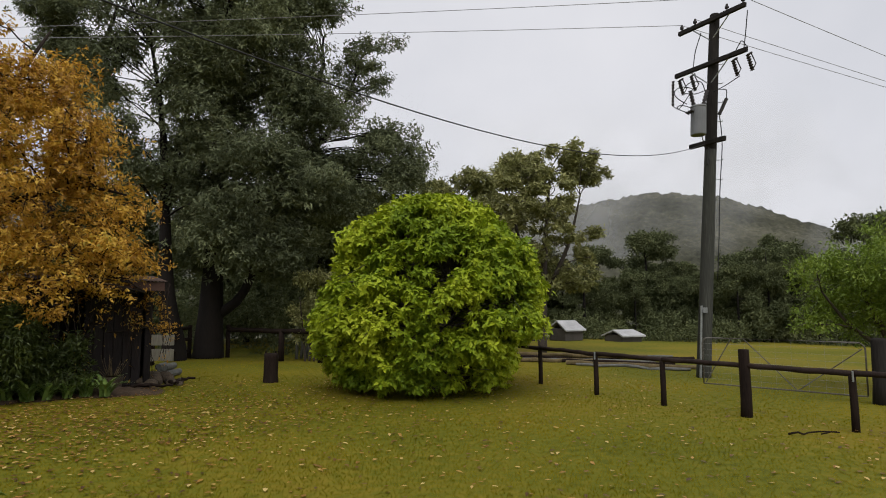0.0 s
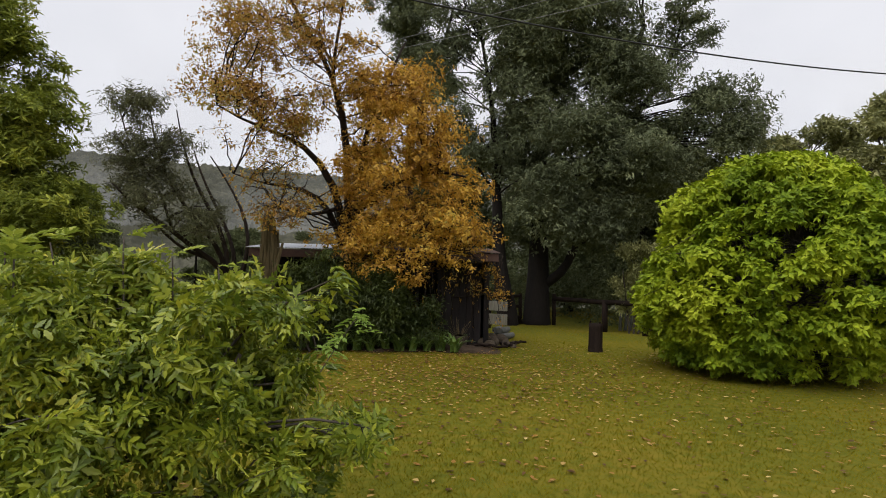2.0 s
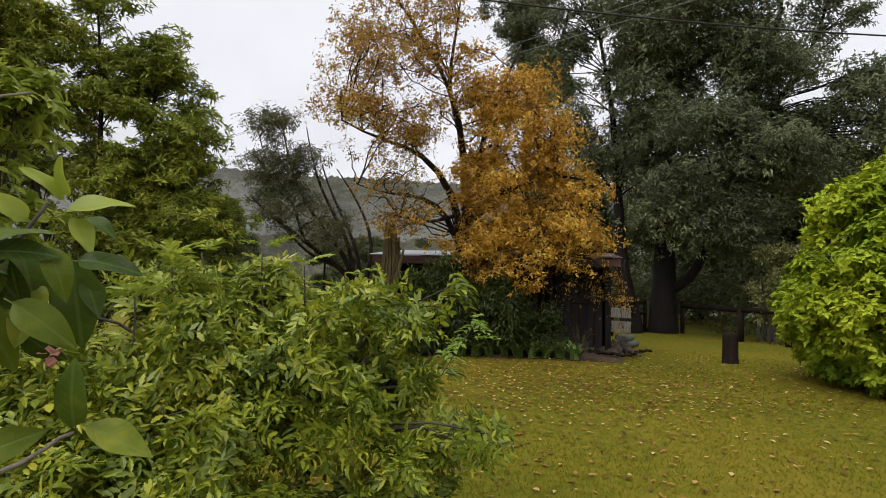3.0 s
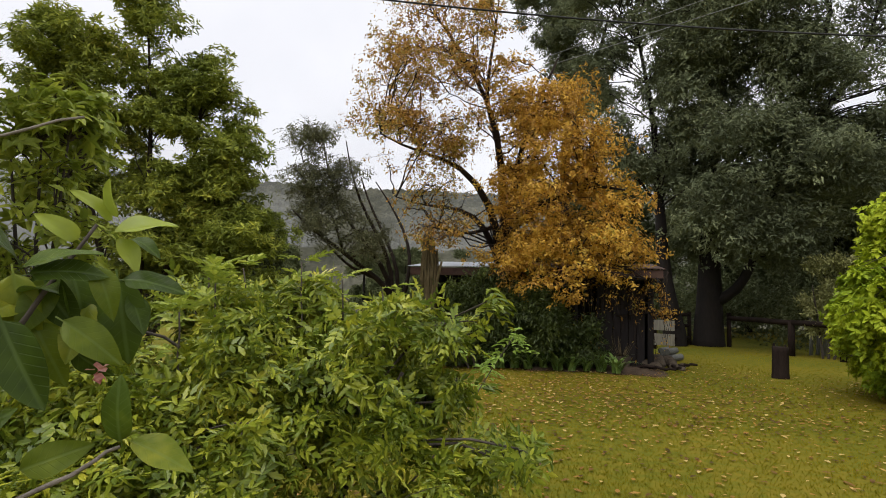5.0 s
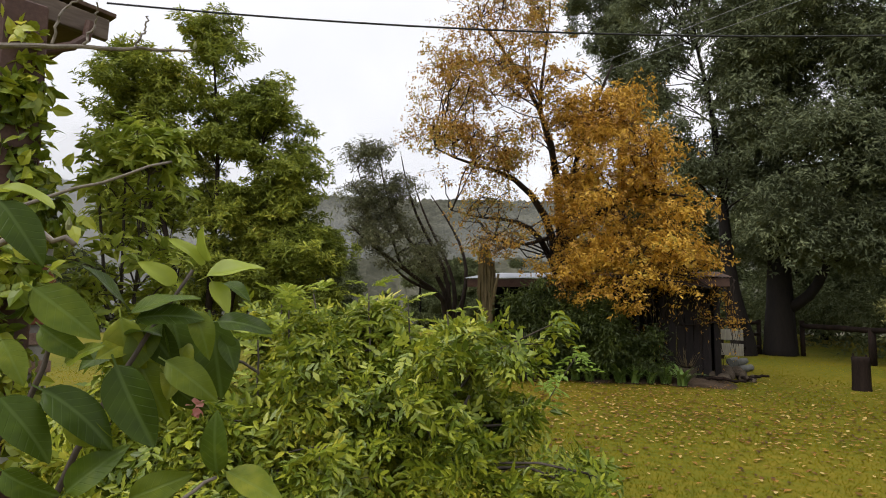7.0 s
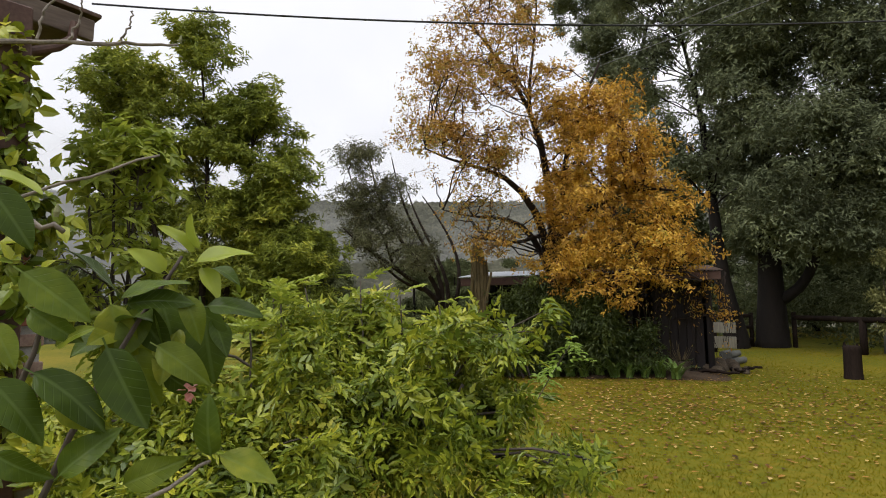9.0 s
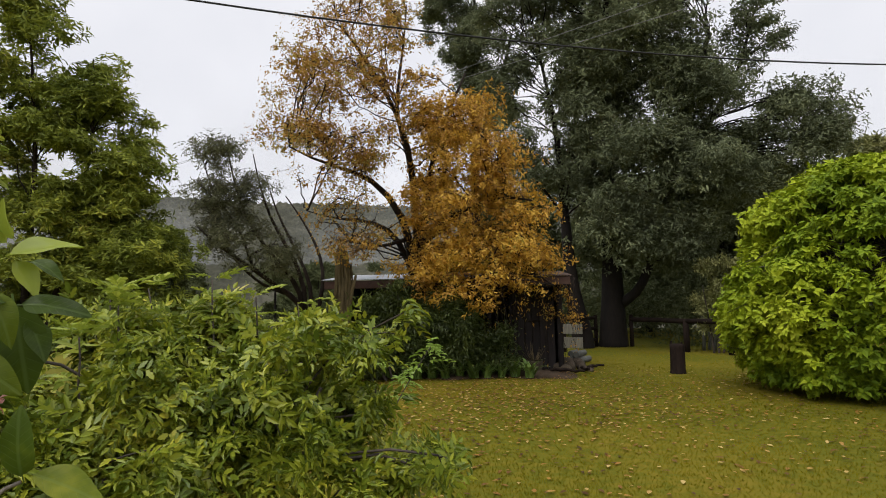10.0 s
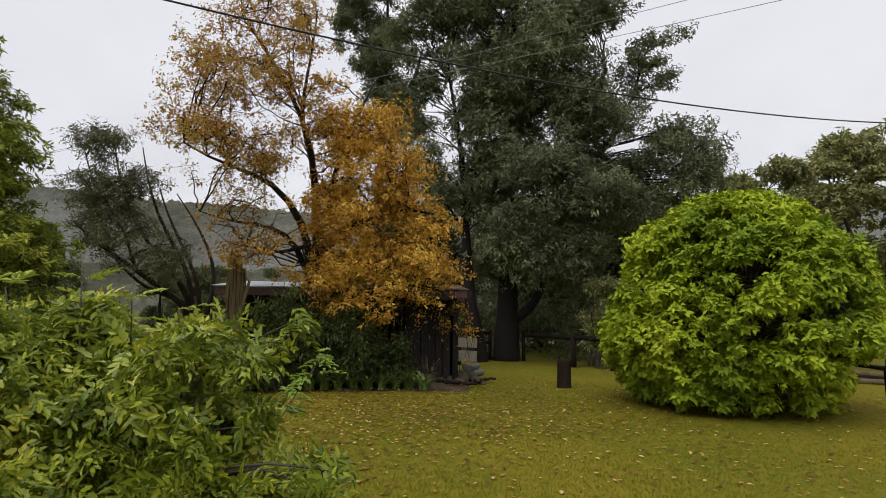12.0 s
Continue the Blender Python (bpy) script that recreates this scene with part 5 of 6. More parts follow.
def make_bed():
    rng = np.random.default_rng(52)
    # The soil is a low mound with a wavering edge.
    n, m = 60, 10
    u, w = np.meshgrid(np.linspace(0, 1, n), np.linspace(0, 1, m), indexing="ij")
    edge = 1.35 + 0.12 * np.sin(u * 19) + 0.1 * np.sin(u * 47)
    x = -0.2 + 6.9 * u
    y = -0.2 + (edge + 0.2) * w
    z = 0.1 * np.sin(np.pi * np.clip(w, 0, 1)) ** 0.6 * np.minimum(1, 8 * u) + rng.normal(0, 0.012, u.shape) - 0.02 * (w > 0.98)
    a = radians(SHED_TURN)
    v = np.stack([SHED[0] + x * math.cos(a) - y * math.sin(a), SHED[1] + x * math.sin(a) + y * math.cos(a), z], -1).reshape(-1, 3)
    i, j = np.meshgrid(np.arange(n - 1), np.arange(m - 1), indexing="ij")
    q = np.stack([i * m + j, (i + 1) * m + j, (i + 1) * m + j + 1, i * m + j + 1], -1).reshape(-1, 4)
    tagged(new("garden_bed", mesh_of("garden_bed", v, [q], SOIL, True)), "dark damp soil bed in front of the shed", "garden bed", kind="structure")
    o = np.array([-5.2, 12.6, 0])
    ob = thing("dark_shrub", o, "dense dark green shrubs growing against the shed", "shrub")
    cl = [tuple(np.array(c[:3]) - o) + tuple(c[3:]) for c in SHED_SHRUB]
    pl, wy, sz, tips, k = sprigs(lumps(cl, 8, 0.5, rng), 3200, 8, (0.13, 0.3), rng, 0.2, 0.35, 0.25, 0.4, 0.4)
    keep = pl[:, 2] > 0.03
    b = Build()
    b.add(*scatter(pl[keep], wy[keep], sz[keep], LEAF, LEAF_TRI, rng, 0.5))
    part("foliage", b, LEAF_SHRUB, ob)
    wood = Build()
    stems = [stem_path([(c[0] * 0.8, c[1] * 0.8, -0.05, 0.03), (c[0], c[1], c[2], 0.012)]) for c in cl]
    for p in stems:
        wood.tube(p[:, :3], p[:, 3], 6)
    limbs(wood, stems, cl, tips, k // 8, rng, 0.6, 12, 0.006)
    tagged(part("limb", wood, TWIG_BARK, ob), kind="stuff")
    # Clumps of arching strap leaves along the bed's edge.
    strap = np.array([(0, 0.5, 0), (0, -0.5, 0), (0.35, 0.5, 0.16), (0.35, -0.5, 0.16), (0.7, 0.4, 0.1), (0.7, -0.4, 0.1), (1, 0, -0.12)])
    strap_tri = np.array([(0, 1, 3), (0, 3, 2), (2, 3, 5), (2, 5, 4), (4, 5, 6)])
    tuft = None
    for k in range(15):
        x, y = 0.95 + 0.33 * k, 1.3 + rng.uniform(-0.15, 0.15)
        if tuft is None or k % 5 == 0:
            tuft = thing("strap_leaf_plant", shed_place(x, y, 0.03), "low clump of arching green strap leaves in the bed", "plant", "strap-leaved plants in the bed")
            b = Build()
            th = rng.uniform(0, 6.28, 34)
            wy = np.stack([np.cos(th), np.sin(th), rng.uniform(0.5, 1.6, 34)], 1)
            s = rng.uniform(0.4, 0.7, 34)
            b.add(*scatter(rng.normal(0, 0.04, (34, 3)) * (1, 1, 0), wy, np.stack([s, s * 0.1, s], 1), strap, strap_tri, rng, 0.9))
            part("leaf_clump", b, LEAF_STRAP, tuft)
        else:
            copy_thing(tuft, pose(*shed_place(x, y, 0.03), 0, 0, rng.uniform(0, 360)) @ Matrix.Scale(rng.uniform(0.75, 1.2), 4))


make_bed()


def rock(bm_build, at, size, rng):
    bm = bmesh.new()
    bmesh.ops.create_icosphere(bm, subdivisions=2, radius=1.0)
    for v in bm.verts:
        v.co *= 1 + 0.22 * noise.noise(v.co * 1.3 + Vector(at)) + rng.uniform(-0.05, 0.05)
    bm.verts.index_update()
    v = np.array([w.co[:] for w in bm.verts]) * np.array(size)
    f = np.array([[w.index for w in q.verts] for q in bm.faces])
    bm.free()
    bm_build.add(v + np.array(at), f)


def make_shed_corner():
    rng = np.random.default_rng(53)
    pot = thing("stone_pot", (-3.55, 14.35, 0), "rough pale stone pot with dry stems", "pot")
    b = Build()
    b.tube([(0, 0, -0.02), (0, 0, 0.02), (0, 0, 0.2), (0, 0, 0.33), (0, 0, 0.33), (0, 0, 0.27)], [0.15, 0.17, 0.2, 0.22, 0.18, 0.17], 16, 0.04, rng)
    part("bowl", b, STONE, pot)
    b = Build()
    for _ in range(26):
        a = rng.uniform(0, 6.28)
        b.tube(bend((0.05 * math.cos(a), 0.05 * math.sin(a), 0.25), (rng.uniform(0.1, 0.4) * math.cos(a), rng.uniform(0.1, 0.4) * math.sin(a), rng.uniform(0.45, 0.8)), rng, 0.1, 0.1, 4), [0.006, 0.005, 0.004, 0.003], 4)
    part("stem", b, BROWN_STUMP, pot)
    for x, y, s in ((-3.0, 15.6, 0.2), (-2.75, 15.9, 0.17), (-2.55, 15.3, 0.13), (-2.9, 14.95, 0.16), (-2.65, 15.6, 0.12), (-2.45, 15.75, 0.1), (-3.15, 16.1, 0.22), (-2.35, 15.2, 0.08), (-3.1, 15.1, 0.18), (-2.9, 16.2, 0.2)):
        ob = thing("garden_rock", (x, y, s * 0.35), "rough grey rock in a pile by the shed corner", "rock", "rocks by the shed")
        b = Build()
        rock(b, (0, 0, 0), (s * rng.uniform(0.9, 1.2), s * 0.9, s * 0.85), rng)
        part("rock", b, STONE, ob)
    for x, y, rz, ln in ((-2.75, 14.6, -35, 1.1), (-2.5, 15.1, -60, 0.9), (-3.2, 14.5, -10, 0.8), (-2.3, 15.5, 30, 0.5)):
        ob = thing("dead_branch", (x, y, 0.07), "broken dark branch lying on the ground", "branch", "dead wood by the shed", rz=rz)
        b = Build()
        b.tube(log_path((-ln / 2, 0, 0), (ln / 2, 0, 0.05), rng, 8, 0.02), np.linspace(0.05, 0.025, 8), 8, 0.15, rng)
        part("branch", b, DARK_WOOD, ob)
    st = thing("dead_tree", (-7.45, 11.9, 0), "shaggy brown broken-off dead tree in the bed", "dead tree")
    b = Build()
    b.tube([(0.05, 0, -0.1), (0.03, 0, 1.2), (-0.05, 0, 2.3), (-0.12, 0, 3.0), (-0.14, 0, 3.25)], [0.12, 0.11, 0.14, 0.15, 0.05], 22, 0.4, rng)
    part("trunk", b, BROWN_STUMP, st)
    b = Build()
    for _ in range(60):
        a, z = rng.uniform(0, 6.28), rng.uniform(2.2, 3.2)
        p = np.array([0.17 * math.cos(a) - 0.08 + rng.normal(0, 0.02), 0.17 * math.sin(a), z])
        b.tube([p, p + (0.03 * math.cos(a), 0.03 * math.sin(a), -0.3), p + (0.02 * math.cos(a), 0.02 * math.sin(a), -rng.uniform(0.4, 0.9))], [0.02, 0.018, 0.006], 4)
    b.tube([(0.05, 0, 1.6), (0.2, 0, 2.2), (0.25, 0.05, 2.5)], [0.06, 0.045, 0.03], 7, 0.1, rng)
    tagged(part("shredded_bark", b, BROWN_STUMP, st), kind="stuff")


make_shed_corner()


def make_pale_shrub():
    rng = np.random.default_rng(54)
    ob = thing("pale_leaved_shrub", (0.5, 21.2, 0), "pale grey-green leafy shrub behind the rail fence", "shrub")
    cl = [(-0.1, 0, 2.7, 0.5, 0.4), (0.3, 0, 2.0, 0.55, 0.5), (-0.3, 0.2, 1.6, 0.45, 0.4), (0.6, -0.2, 2.7, 0.45, 0.4), (0.8, 0, 1.6, 0.5, 0.5), (0.1, 0.1, 1.0, 0.5, 0.4)]
    pl, wy, sz, tips, k = sprigs(lumps(cl, 8, 0.45, rng), 900, 8, (0.13, 0.4), rng, 0.2, 0.2, 0.22, 0.4, 0.35)
    b = Build()
    b.add(*scatter(pl, wy, sz, LEAF, LEAF_TRI, rng, 0.5))
    part("foliage", b, LEAF_FAR, ob)
    wood = Build()
    stems = [stem_path([(0.1 * s, 0, -0.1, 0.04), (0.2 * s, 0, 1.0, 0.03), (0.35 * s, 0, 2.2, 0.012)]) for s in (-1, 0.3, 1.6)]
    for p in stems:
        wood.tube(p[:, :3], p[:, 3], 6)
    limbs(wood, stems, cl, tips, k // 8, rng, 0.5, 10, 0.008)
    tagged(part("limb", wood, TWIG_BARK, ob), kind="stuff")


make_pale_shrub()


def make_dead_vine():
    """Brown hanging stems over the shed's near front corner."""
    rng = np.random.default_rng(55)
    ob = thing("dead_vine", shed_place(0.9, 0.3, 2.3), "tangle of dry brown vine hanging from the shed roof", "vine")
    wood = Build()
    ends = []
    for _ in range(46):
        x, y = rng.uniform(-1.2, 1.2), rng.uniform(-0.25, 0.15)
        a = radians(SHED_TURN)
        p = np.array([x * math.cos(a) - y * math.sin(a), x * math.sin(a) + y * math.cos(a), rng.uniform(-0.15, 0.12)])
        e = p + np.array([rng.normal(0, 0.3), rng.normal(0, 0.15), -rng.uniform(0.4, 2.0)])
        w = bend(p, e, rng, 0.05, 0.1, 6)
        wood.tube(w, np.linspace(0.012, 0.005, 6), 5)
        ends.append(w[2:])
    part("stem", wood, DARK_BARK, ob)
    q = np.concatenate(ends)
    q = q[rng.integers(0, len(q), 330)] + rng.normal(0, 0.05, (330, 3))
    s = rng.uniform(0.06, 0.11, 330)
    b = Build()
    b.add(*scatter(q, rng.normal(0, 0.6, (330, 3)) - np.array([0, 0, 0.6]), np.stack([s, s * 0.35, s], 1), LONG, LONG_TRI, rng, 0.3))
    tagged(part("dry_leaf", b, LEAF_RUSSET, ob), kind="stuff")


make_dead_vine()


def make_log_pile():
    rng = np.random.default_rng(56)
    for k, (x, y, z, r) in enumerate(((-3.15, 17.2, 0.1, 0.1), (-2.95, 17.25, 0.09, 0.09), (-3.05, 17.2, 0.26, 0.09), (-3.25, 17.3, 0.27, 0.08))):
        ob = thing("firewood_log", (x, y, z), "short pale-ended firewood log stacked by the shed", "log", "firewood logs by the shed", rz=75 + 4 * k)
        b = Build()
        b.tube([(-0.35, 0, 0), (0, 0, 0), (0.35, 0, 0)], [r, r * 1.03, r * 0.97], 12, 0.05, rng)
        part("log", b, GREY_WOOD, ob)


make_log_pile()


# ---- house corner ----
def make_house():
    """The near end of the house: brick wall with an arch, verandah post and roof edge."""
    ob = thing("house_corner", (-3.4, 0.4, 0), "pink-grey brick house corner with arch, brown post and eave", "house")
    b = Build()
    b.box((0.2, 5.0, 2.45), (-0.13, -1.65, 1.22), None, 0.004)
    wall = part("wall", b, MORTAR, ob)
    b = Build()
    b.box((0.2, 6.0, 3.9), (-3.2, -2.2, 1.95), None, 0.01)
    part("back_wall", b, BRICK, ob)
    b = Build()
    b.box((0.28, 5.0, 0.07), (0.02, -1.65, 1.0), None, 0.01)
    part("sill", b, SILL_PAINT, ob, "pale painted sill ledge")
    for y in (0.66, -3.6):
        b = Build()
        b.box((0.2, 0.24, 3.7), (0.0, y - 0.07, 1.85), None, 0.012)
        part("verandah_post", b, BROWN_PAINT, ob)
    b = Build()
    b.box((0.05, 6.2, 0.15), (-0.06, -1.96, 3.9), (-2.5, 0, 1.5), 0.006)
    part("barge_board", b, BARGE_WOOD, ob)
    b = Build()
    b.box((3.6, 6.2, 0.03), (-1.84, -1.96, 3.99), (-2.5, -1, 1.5), 0.004)
    part("roof_sheet", b, RUST_TIN, ob)
    b = Build()
    b.box((3.4, 6.0, 0.02), (-1.82, -2.0, 3.83), (-2.5, -1, 1.5), 0.004)
    part("soffit", b, BROWN_PAINT, ob)
    b = Build()
    b.tube([(0.0, 0.66, 3.38), (-0.04, 0.72, 3.46), (-0.07, 0.9, 3.56), (-0.07, 0.98, 3.64), (-0.07, 1.0, 3.76)], 0.03, 10)
    part("downpipe", b, BROWN_PAINT, ob)
    for k in range(5):
        b = Build()
        b.box((0.02, 0.02, 0.62), (-0.06, 0.1 + 0.09 * k, 2.75), None, 0.003)
        part("grille_bar", b, SILL_PAINT, ob)
    for z in (2.45, 2.75, 3.05):
        b = Build()
        b.box((0.02, 0.46, 0.02), (-0.045, 0.28, z), None, 0.003)
        part("grille_bar", b, SILL_PAINT, ob)
    brick_v = Build().box((0.03, 0.228, 0.074), (0, 0, 0), None, 0.005)
    brick = brick_v.mesh("brick", BRICK)
    arch = Build().box((0.03, 0.074, 0.2), (0, 0, 0), None, 0.005).mesh("brick", RED_BRICK)
    rng = np.random.default_rng(61)
    cy, cz, rr = 0.31, 1.78, 0.5
    for row in range(28):
        for col in range(8):
            y = -1.05 + col * 0.24 + (0.12 if row % 2 else 0)
            z = 0.04 + row * 0.085
            if y > 0.75 or abs(math.hypot(y - cy, z - cz) - rr) < 0.13 and z > cz - 0.05:
                continue
            p = part("brick", brick, BRICK, wall)
            p.location = (-0.022 + rng.uniform(-0.002, 0.003), y, z)
    for k in range(22):
        a = math.pi * k / 21
        p = part("brick", arch, RED_BRICK, wall)
        p.location = (-0.012, cy + rr * math.cos(a), cz + rr * math.sin(a))
        p.rotation_euler = (a - math.pi / 2, 0, 0)


make_house()


def make_climber():
    rng = np.random.default_rng(62)
    ob = thing("climbing_vine", (-3.42, 0.98, 0.1), "leafy green climber growing up the verandah post", "climber")
    cl = [(0.14, 0.0, 3.3, 0.12, 0.22), (0.1, -0.1, 2.9, 0.2, 0.25), (0.12, 0.05, 3.0, 0.17, 0.32), (0.12, 0.08, 2.6, 0.2, 0.3), (0.16, 0.12, 2.3, 0.24, 0.25), (0.2, 0.0, 1.9, 0.25, 0.3), (0.25, -0.1, 1.4, 0.25, 0.35), (0.3, 0.2, 1.0, 0.3, 0.3)]
    pl, wy, sz, faces, tips, k = whorls(cl, 330, 6, (0.1, 0.6), rng, 0.3, 0.5, 0.1, 0.2)
    b = Build()
    b.add(*scatter(pl, wy, sz, LONG, LONG_TRI, rng, 0.5, faces))
    part("foliage", b, LEAF_NEAR, ob)
    b = Build()
    b.tube(bend((0.05, 0, 0), (0.1, 0.05, 3.6), rng, 0, 0.02, 10), 0.014, 6)
    part("stem", b, TWIG_BARK, ob)


make_climber()

# ---- near shrubs ----
NEAR_CLUMPS = [(-1.8, 2.35, 1.72, 0.4, 0.22), (-1.35, 2.55, 1.6, 0.42, 0.2), (-0.98, 2.72, 1.66, 0.26, 0.13), (-2.2, 2.0, 1.68, 0.45, 0.25), (-1.65, 1.95, 1.45, 0.45, 0.3),
               (-1.2, 2.2, 1.3, 0.42, 0.28), (-0.95, 2.6, 1.25, 0.3, 0.25), (-1.5, 1.6, 1.2, 0.35, 0.28), (-1.25, 1.6, 0.85, 0.4, 0.3), (-0.85, 2.95, 0.95, 0.26, 0.13),
               (-2.5, 2.7, 1.5, 0.5, 0.3), (-1.95, 1.35, 1.35, 0.35, 0.3), (-1.05, 2.2, 0.8, 0.4, 0.3), (-1.6, 1.2, 0.85, 0.35, 0.35), (-1.0, 2.6, 0.6, 0.35, 0.25), (-2.4, 1.6, 1.3, 0.4, 0.4),
               (-1.5, 2.9, 1.1, 0.5, 0.4), (-2.0, 1.9, 0.8, 0.6, 0.4), (-2.3, 1.15, 1.3, 0.4, 0.35)]


def make_near_bush():
    rng = np.random.default_rng(71)
    o = np.array([-1.6, 2.1, 0])
    ob = thing("feathery_shrub", o, "bright green shrub with feathery compound leaves", "shrub")
    more = [(-2.25, 1.35, 1.65, 0.3, 0.22), (-1.95, 0.95, 0.95, 0.3, 0.25)]
    cl = [tuple(np.array(c[:3]) - o) + tuple(c[3:]) for c in NEAR_CLUMPS + more]
    shapes = [pinnate(3 + n % 2, 1.0, 0.44, 0.22, n) for n in range(5)]
    tv, tf = shapes[0]
    low = [(-0.75, 2.6, 1.05, 0.16, 0.08), (-0.6, 2.65, 1.0, 0.14, 0.07), (-0.48, 2.62, 1.08, 0.12, 0.06)]
    cl = cl + [tuple(np.array(c[:3]) - o) + tuple(c[3:]) for c in low]
    tufts = lumps(cl, 7, 0.5, rng)
    pl, wy, sz, faces, tips, k = whorls(tufts, 1650, 6, (0.12, 1.0), rng, 0.3, 0.55, 0.07, 0.5, 0.3)
    b = Build()
    sz = sz * np.stack([rng.uniform(0.75, 1.2, len(sz)), rng.uniform(0.7, 1.25, len(sz)), rng.uniform(0.2, 1.8, len(sz))], 1)
    for n, (sv, sf) in enumerate(shapes):
        b.add(*scatter(pl[n::5], wy[n::5], sz[n::5], sv, sf, rng, 0.45, faces[n::5]))
    part("foliage", b, LEAF_NEAR, ob)
    # Upright leafy shoots standing above the rest.
    b = Build()
    wood = Build()
    for x, y, z in ((-1.75, 2.37, 2.02), (-1.55, 2.5, 1.92), (-2.05, 2.2, 1.98), (-1.35, 2.62, 1.88), (-1.95, 1.95, 1.95), (-2.3, 2.15, 1.95), (-1.72, 1.6, 1.75)):
        p = bend((x * 0.97 - o[0], y - o[1], z - 0.75), (x - o[0], y - o[1], z - 0.04), rng, 0, 0.02, 8)
        wood.tube(p, np.linspace(0.008, 0.004, 8), 5)
        q = p[rng.integers(3, 8, 15)] + rng.normal(0, 0.008, (15, 3))
        th = rng.uniform(0, 6.28, 15)
        w = np.stack([np.cos(th), np.sin(th), rng.uniform(0.2, 1.3, 15)], 1)
        s = rng.uniform(0.11, 0.17, 15)
        b.add(*scatter(q, w, np.stack([s, s, s], 1), tv, tf, rng, 0.8))
    part("shoot_leaf", b, LEAF_YOUNG, ob, "pale yellow-green young leaves")
    # Long side branches reaching over the lawn, with the pale young shoot.
    for path, r in (([(-1.3, 2.3, 0.5), (-1.0, 2.7, 0.85), (-0.72, 3.1, 0.95)], 0.011), ([(-1.5, 2.4, 1.0), (-1.1, 2.65, 1.6), (-0.74, 2.75, 1.78)], 0.009), ([(-1.4, 2.9, 0.6), (-1.45, 3.6, 0.85), (-1.5, 4.1, 1.15), (-1.36, 4.3, 1.47)], 0.007),
                    ([(-1.6, 2.1, 0.0), (-1.7, 2.1, 0.8), (-1.8, 2.3, 1.5)], 0.03), ([(-1.6, 2.1, 0.0), (-1.3, 2.2, 0.7), (-1.1, 2.5, 1.4)], 0.028), ([(-1.6, 2.1, 0.0), (-2.1, 2.0, 0.9), (-2.4, 2.1, 1.5)], 0.028), ([(-1.6, 2.1, 0.0), (-1.45, 1.7, 0.6), (-1.5, 1.4, 1.1)], 0.025)):
        c = np.array(path) - o
        t = np.linspace(0, len(c) - 1, 12)
        p = np.stack([np.interp(t, np.arange(len(c)), c[:, i]) for i in range(3)], 1)
        p[1:-1] = (p[:-2] + 2 * p[1:-1] + p[2:]) / 4
        wood.tube(p, np.linspace(r, r * 0.4, 12), 7)
    limbs(wood, [stem_path([(0, 0, 0, 0.03), (0, 0.1, 0.5, 0.025), (-0.2, 0.1, 1.2, 0.015)])], cl, tips, k // 7, rng, 0.5, 10, 0.006)
    tagged(part("limb", wood, TWIG_BARK, ob), kind="stuff")
    b = Build()
    ends = [((-0.74, 2.75, 1.78), 9), ((-0.74, 3.1, 0.96), 9), ((-0.9, 2.95, 0.95), 8), ((-0.85, 2.85, 0.7), 8)]
    for e, n in ends:
        b = Build()
        th = rng.uniform(0, 6.28, n)
        w = np.stack([np.cos(th) * 0.8 + 0.6, np.sin(th) * 0.8 + 0.3, rng.uniform(-0.5, 0.4, n)], 1)
        s = rng.uniform(0.12, 0.18, n)
        b.add(*scatter(np.array(e) - o + rng.normal(0, 0.04, (n, 3)), w, np.stack([s, s, s], 1), tv, tf, rng, 0.7))
        part("tip_leaf", b, LEAF_NEAR, ob)
    b = Build()
    for e, n in (((-1.36, 4.3, 1.47), 7), ((-1.42, 4.22, 1.32), 5), ((-1.62, 4.2, 1.22), 6), ((-1.48, 4.05, 1.08), 3)):
        th = rng.uniform(0, 6.28, n)
        w = np.stack([np.cos(th), np.sin(th), rng.uniform(-0.3, 0.5, n)], 1)
        s = rng.uniform(0.14, 0.2, n)
        b.add(*scatter(np.array(e) - o + rng.normal(0, 0.03, (n, 3)), w, np.stack([s, s, s], 1), tv, tf, rng, 0.8))
    part("young_leaf", b, LEAF_SHOOT, ob, "pale green young leaves")


make_near_bush()


def magnolia_leaf(seed, material):
    """A broad leaf with a pointed tip, cupped along the midrib, arching, its rim wavy."""
    rng = np.random.default_rng(seed)
    nx, ny = 12, 7
    t = np.linspace(0, 1, nx)
    half = 0.27 * np.sin(np.pi * t**0.8) ** 0.75 * (1 - 0.15 * t) + 0.004
    arch, cup, ph = rng.uniform(0.1, 0.5), rng.uniform(0.15, 0.55), rng.uniform(0, 6)
    v = []
    for i in range(nx):
        for s in np.linspace(-1, 1, ny):
            y = s * half[i]
            v.append((t[i], y, 0.08 * t[i] - arch * t[i] ** 2 + cup * abs(y) * 0.8 + 0.03 * math.sin(8 * t[i] + ph + 2 * s) * abs(s)))
    v = np.array(v) * 0.19
    i, j = np.meshgrid(np.arange(nx - 1), np.arange(ny - 1), indexing="ij")
    q = np.stack([i * ny + j, (i + 1) * ny + j, (i + 1) * ny + j + 1, i * ny + j + 1], -1).reshape(-1, 4)
    n = len(v)
    stalk = np.array([(-0.025, 0.0025, -0.004), (-0.025, -0.0025, -0.004), (0.01, -0.002, 0), (0.01, 0.002, 0)])
    return mesh_of("leaf", np.r_[v, stalk], [q, np.array([(n, n + 1, n + 2, n + 3)])], material, True)


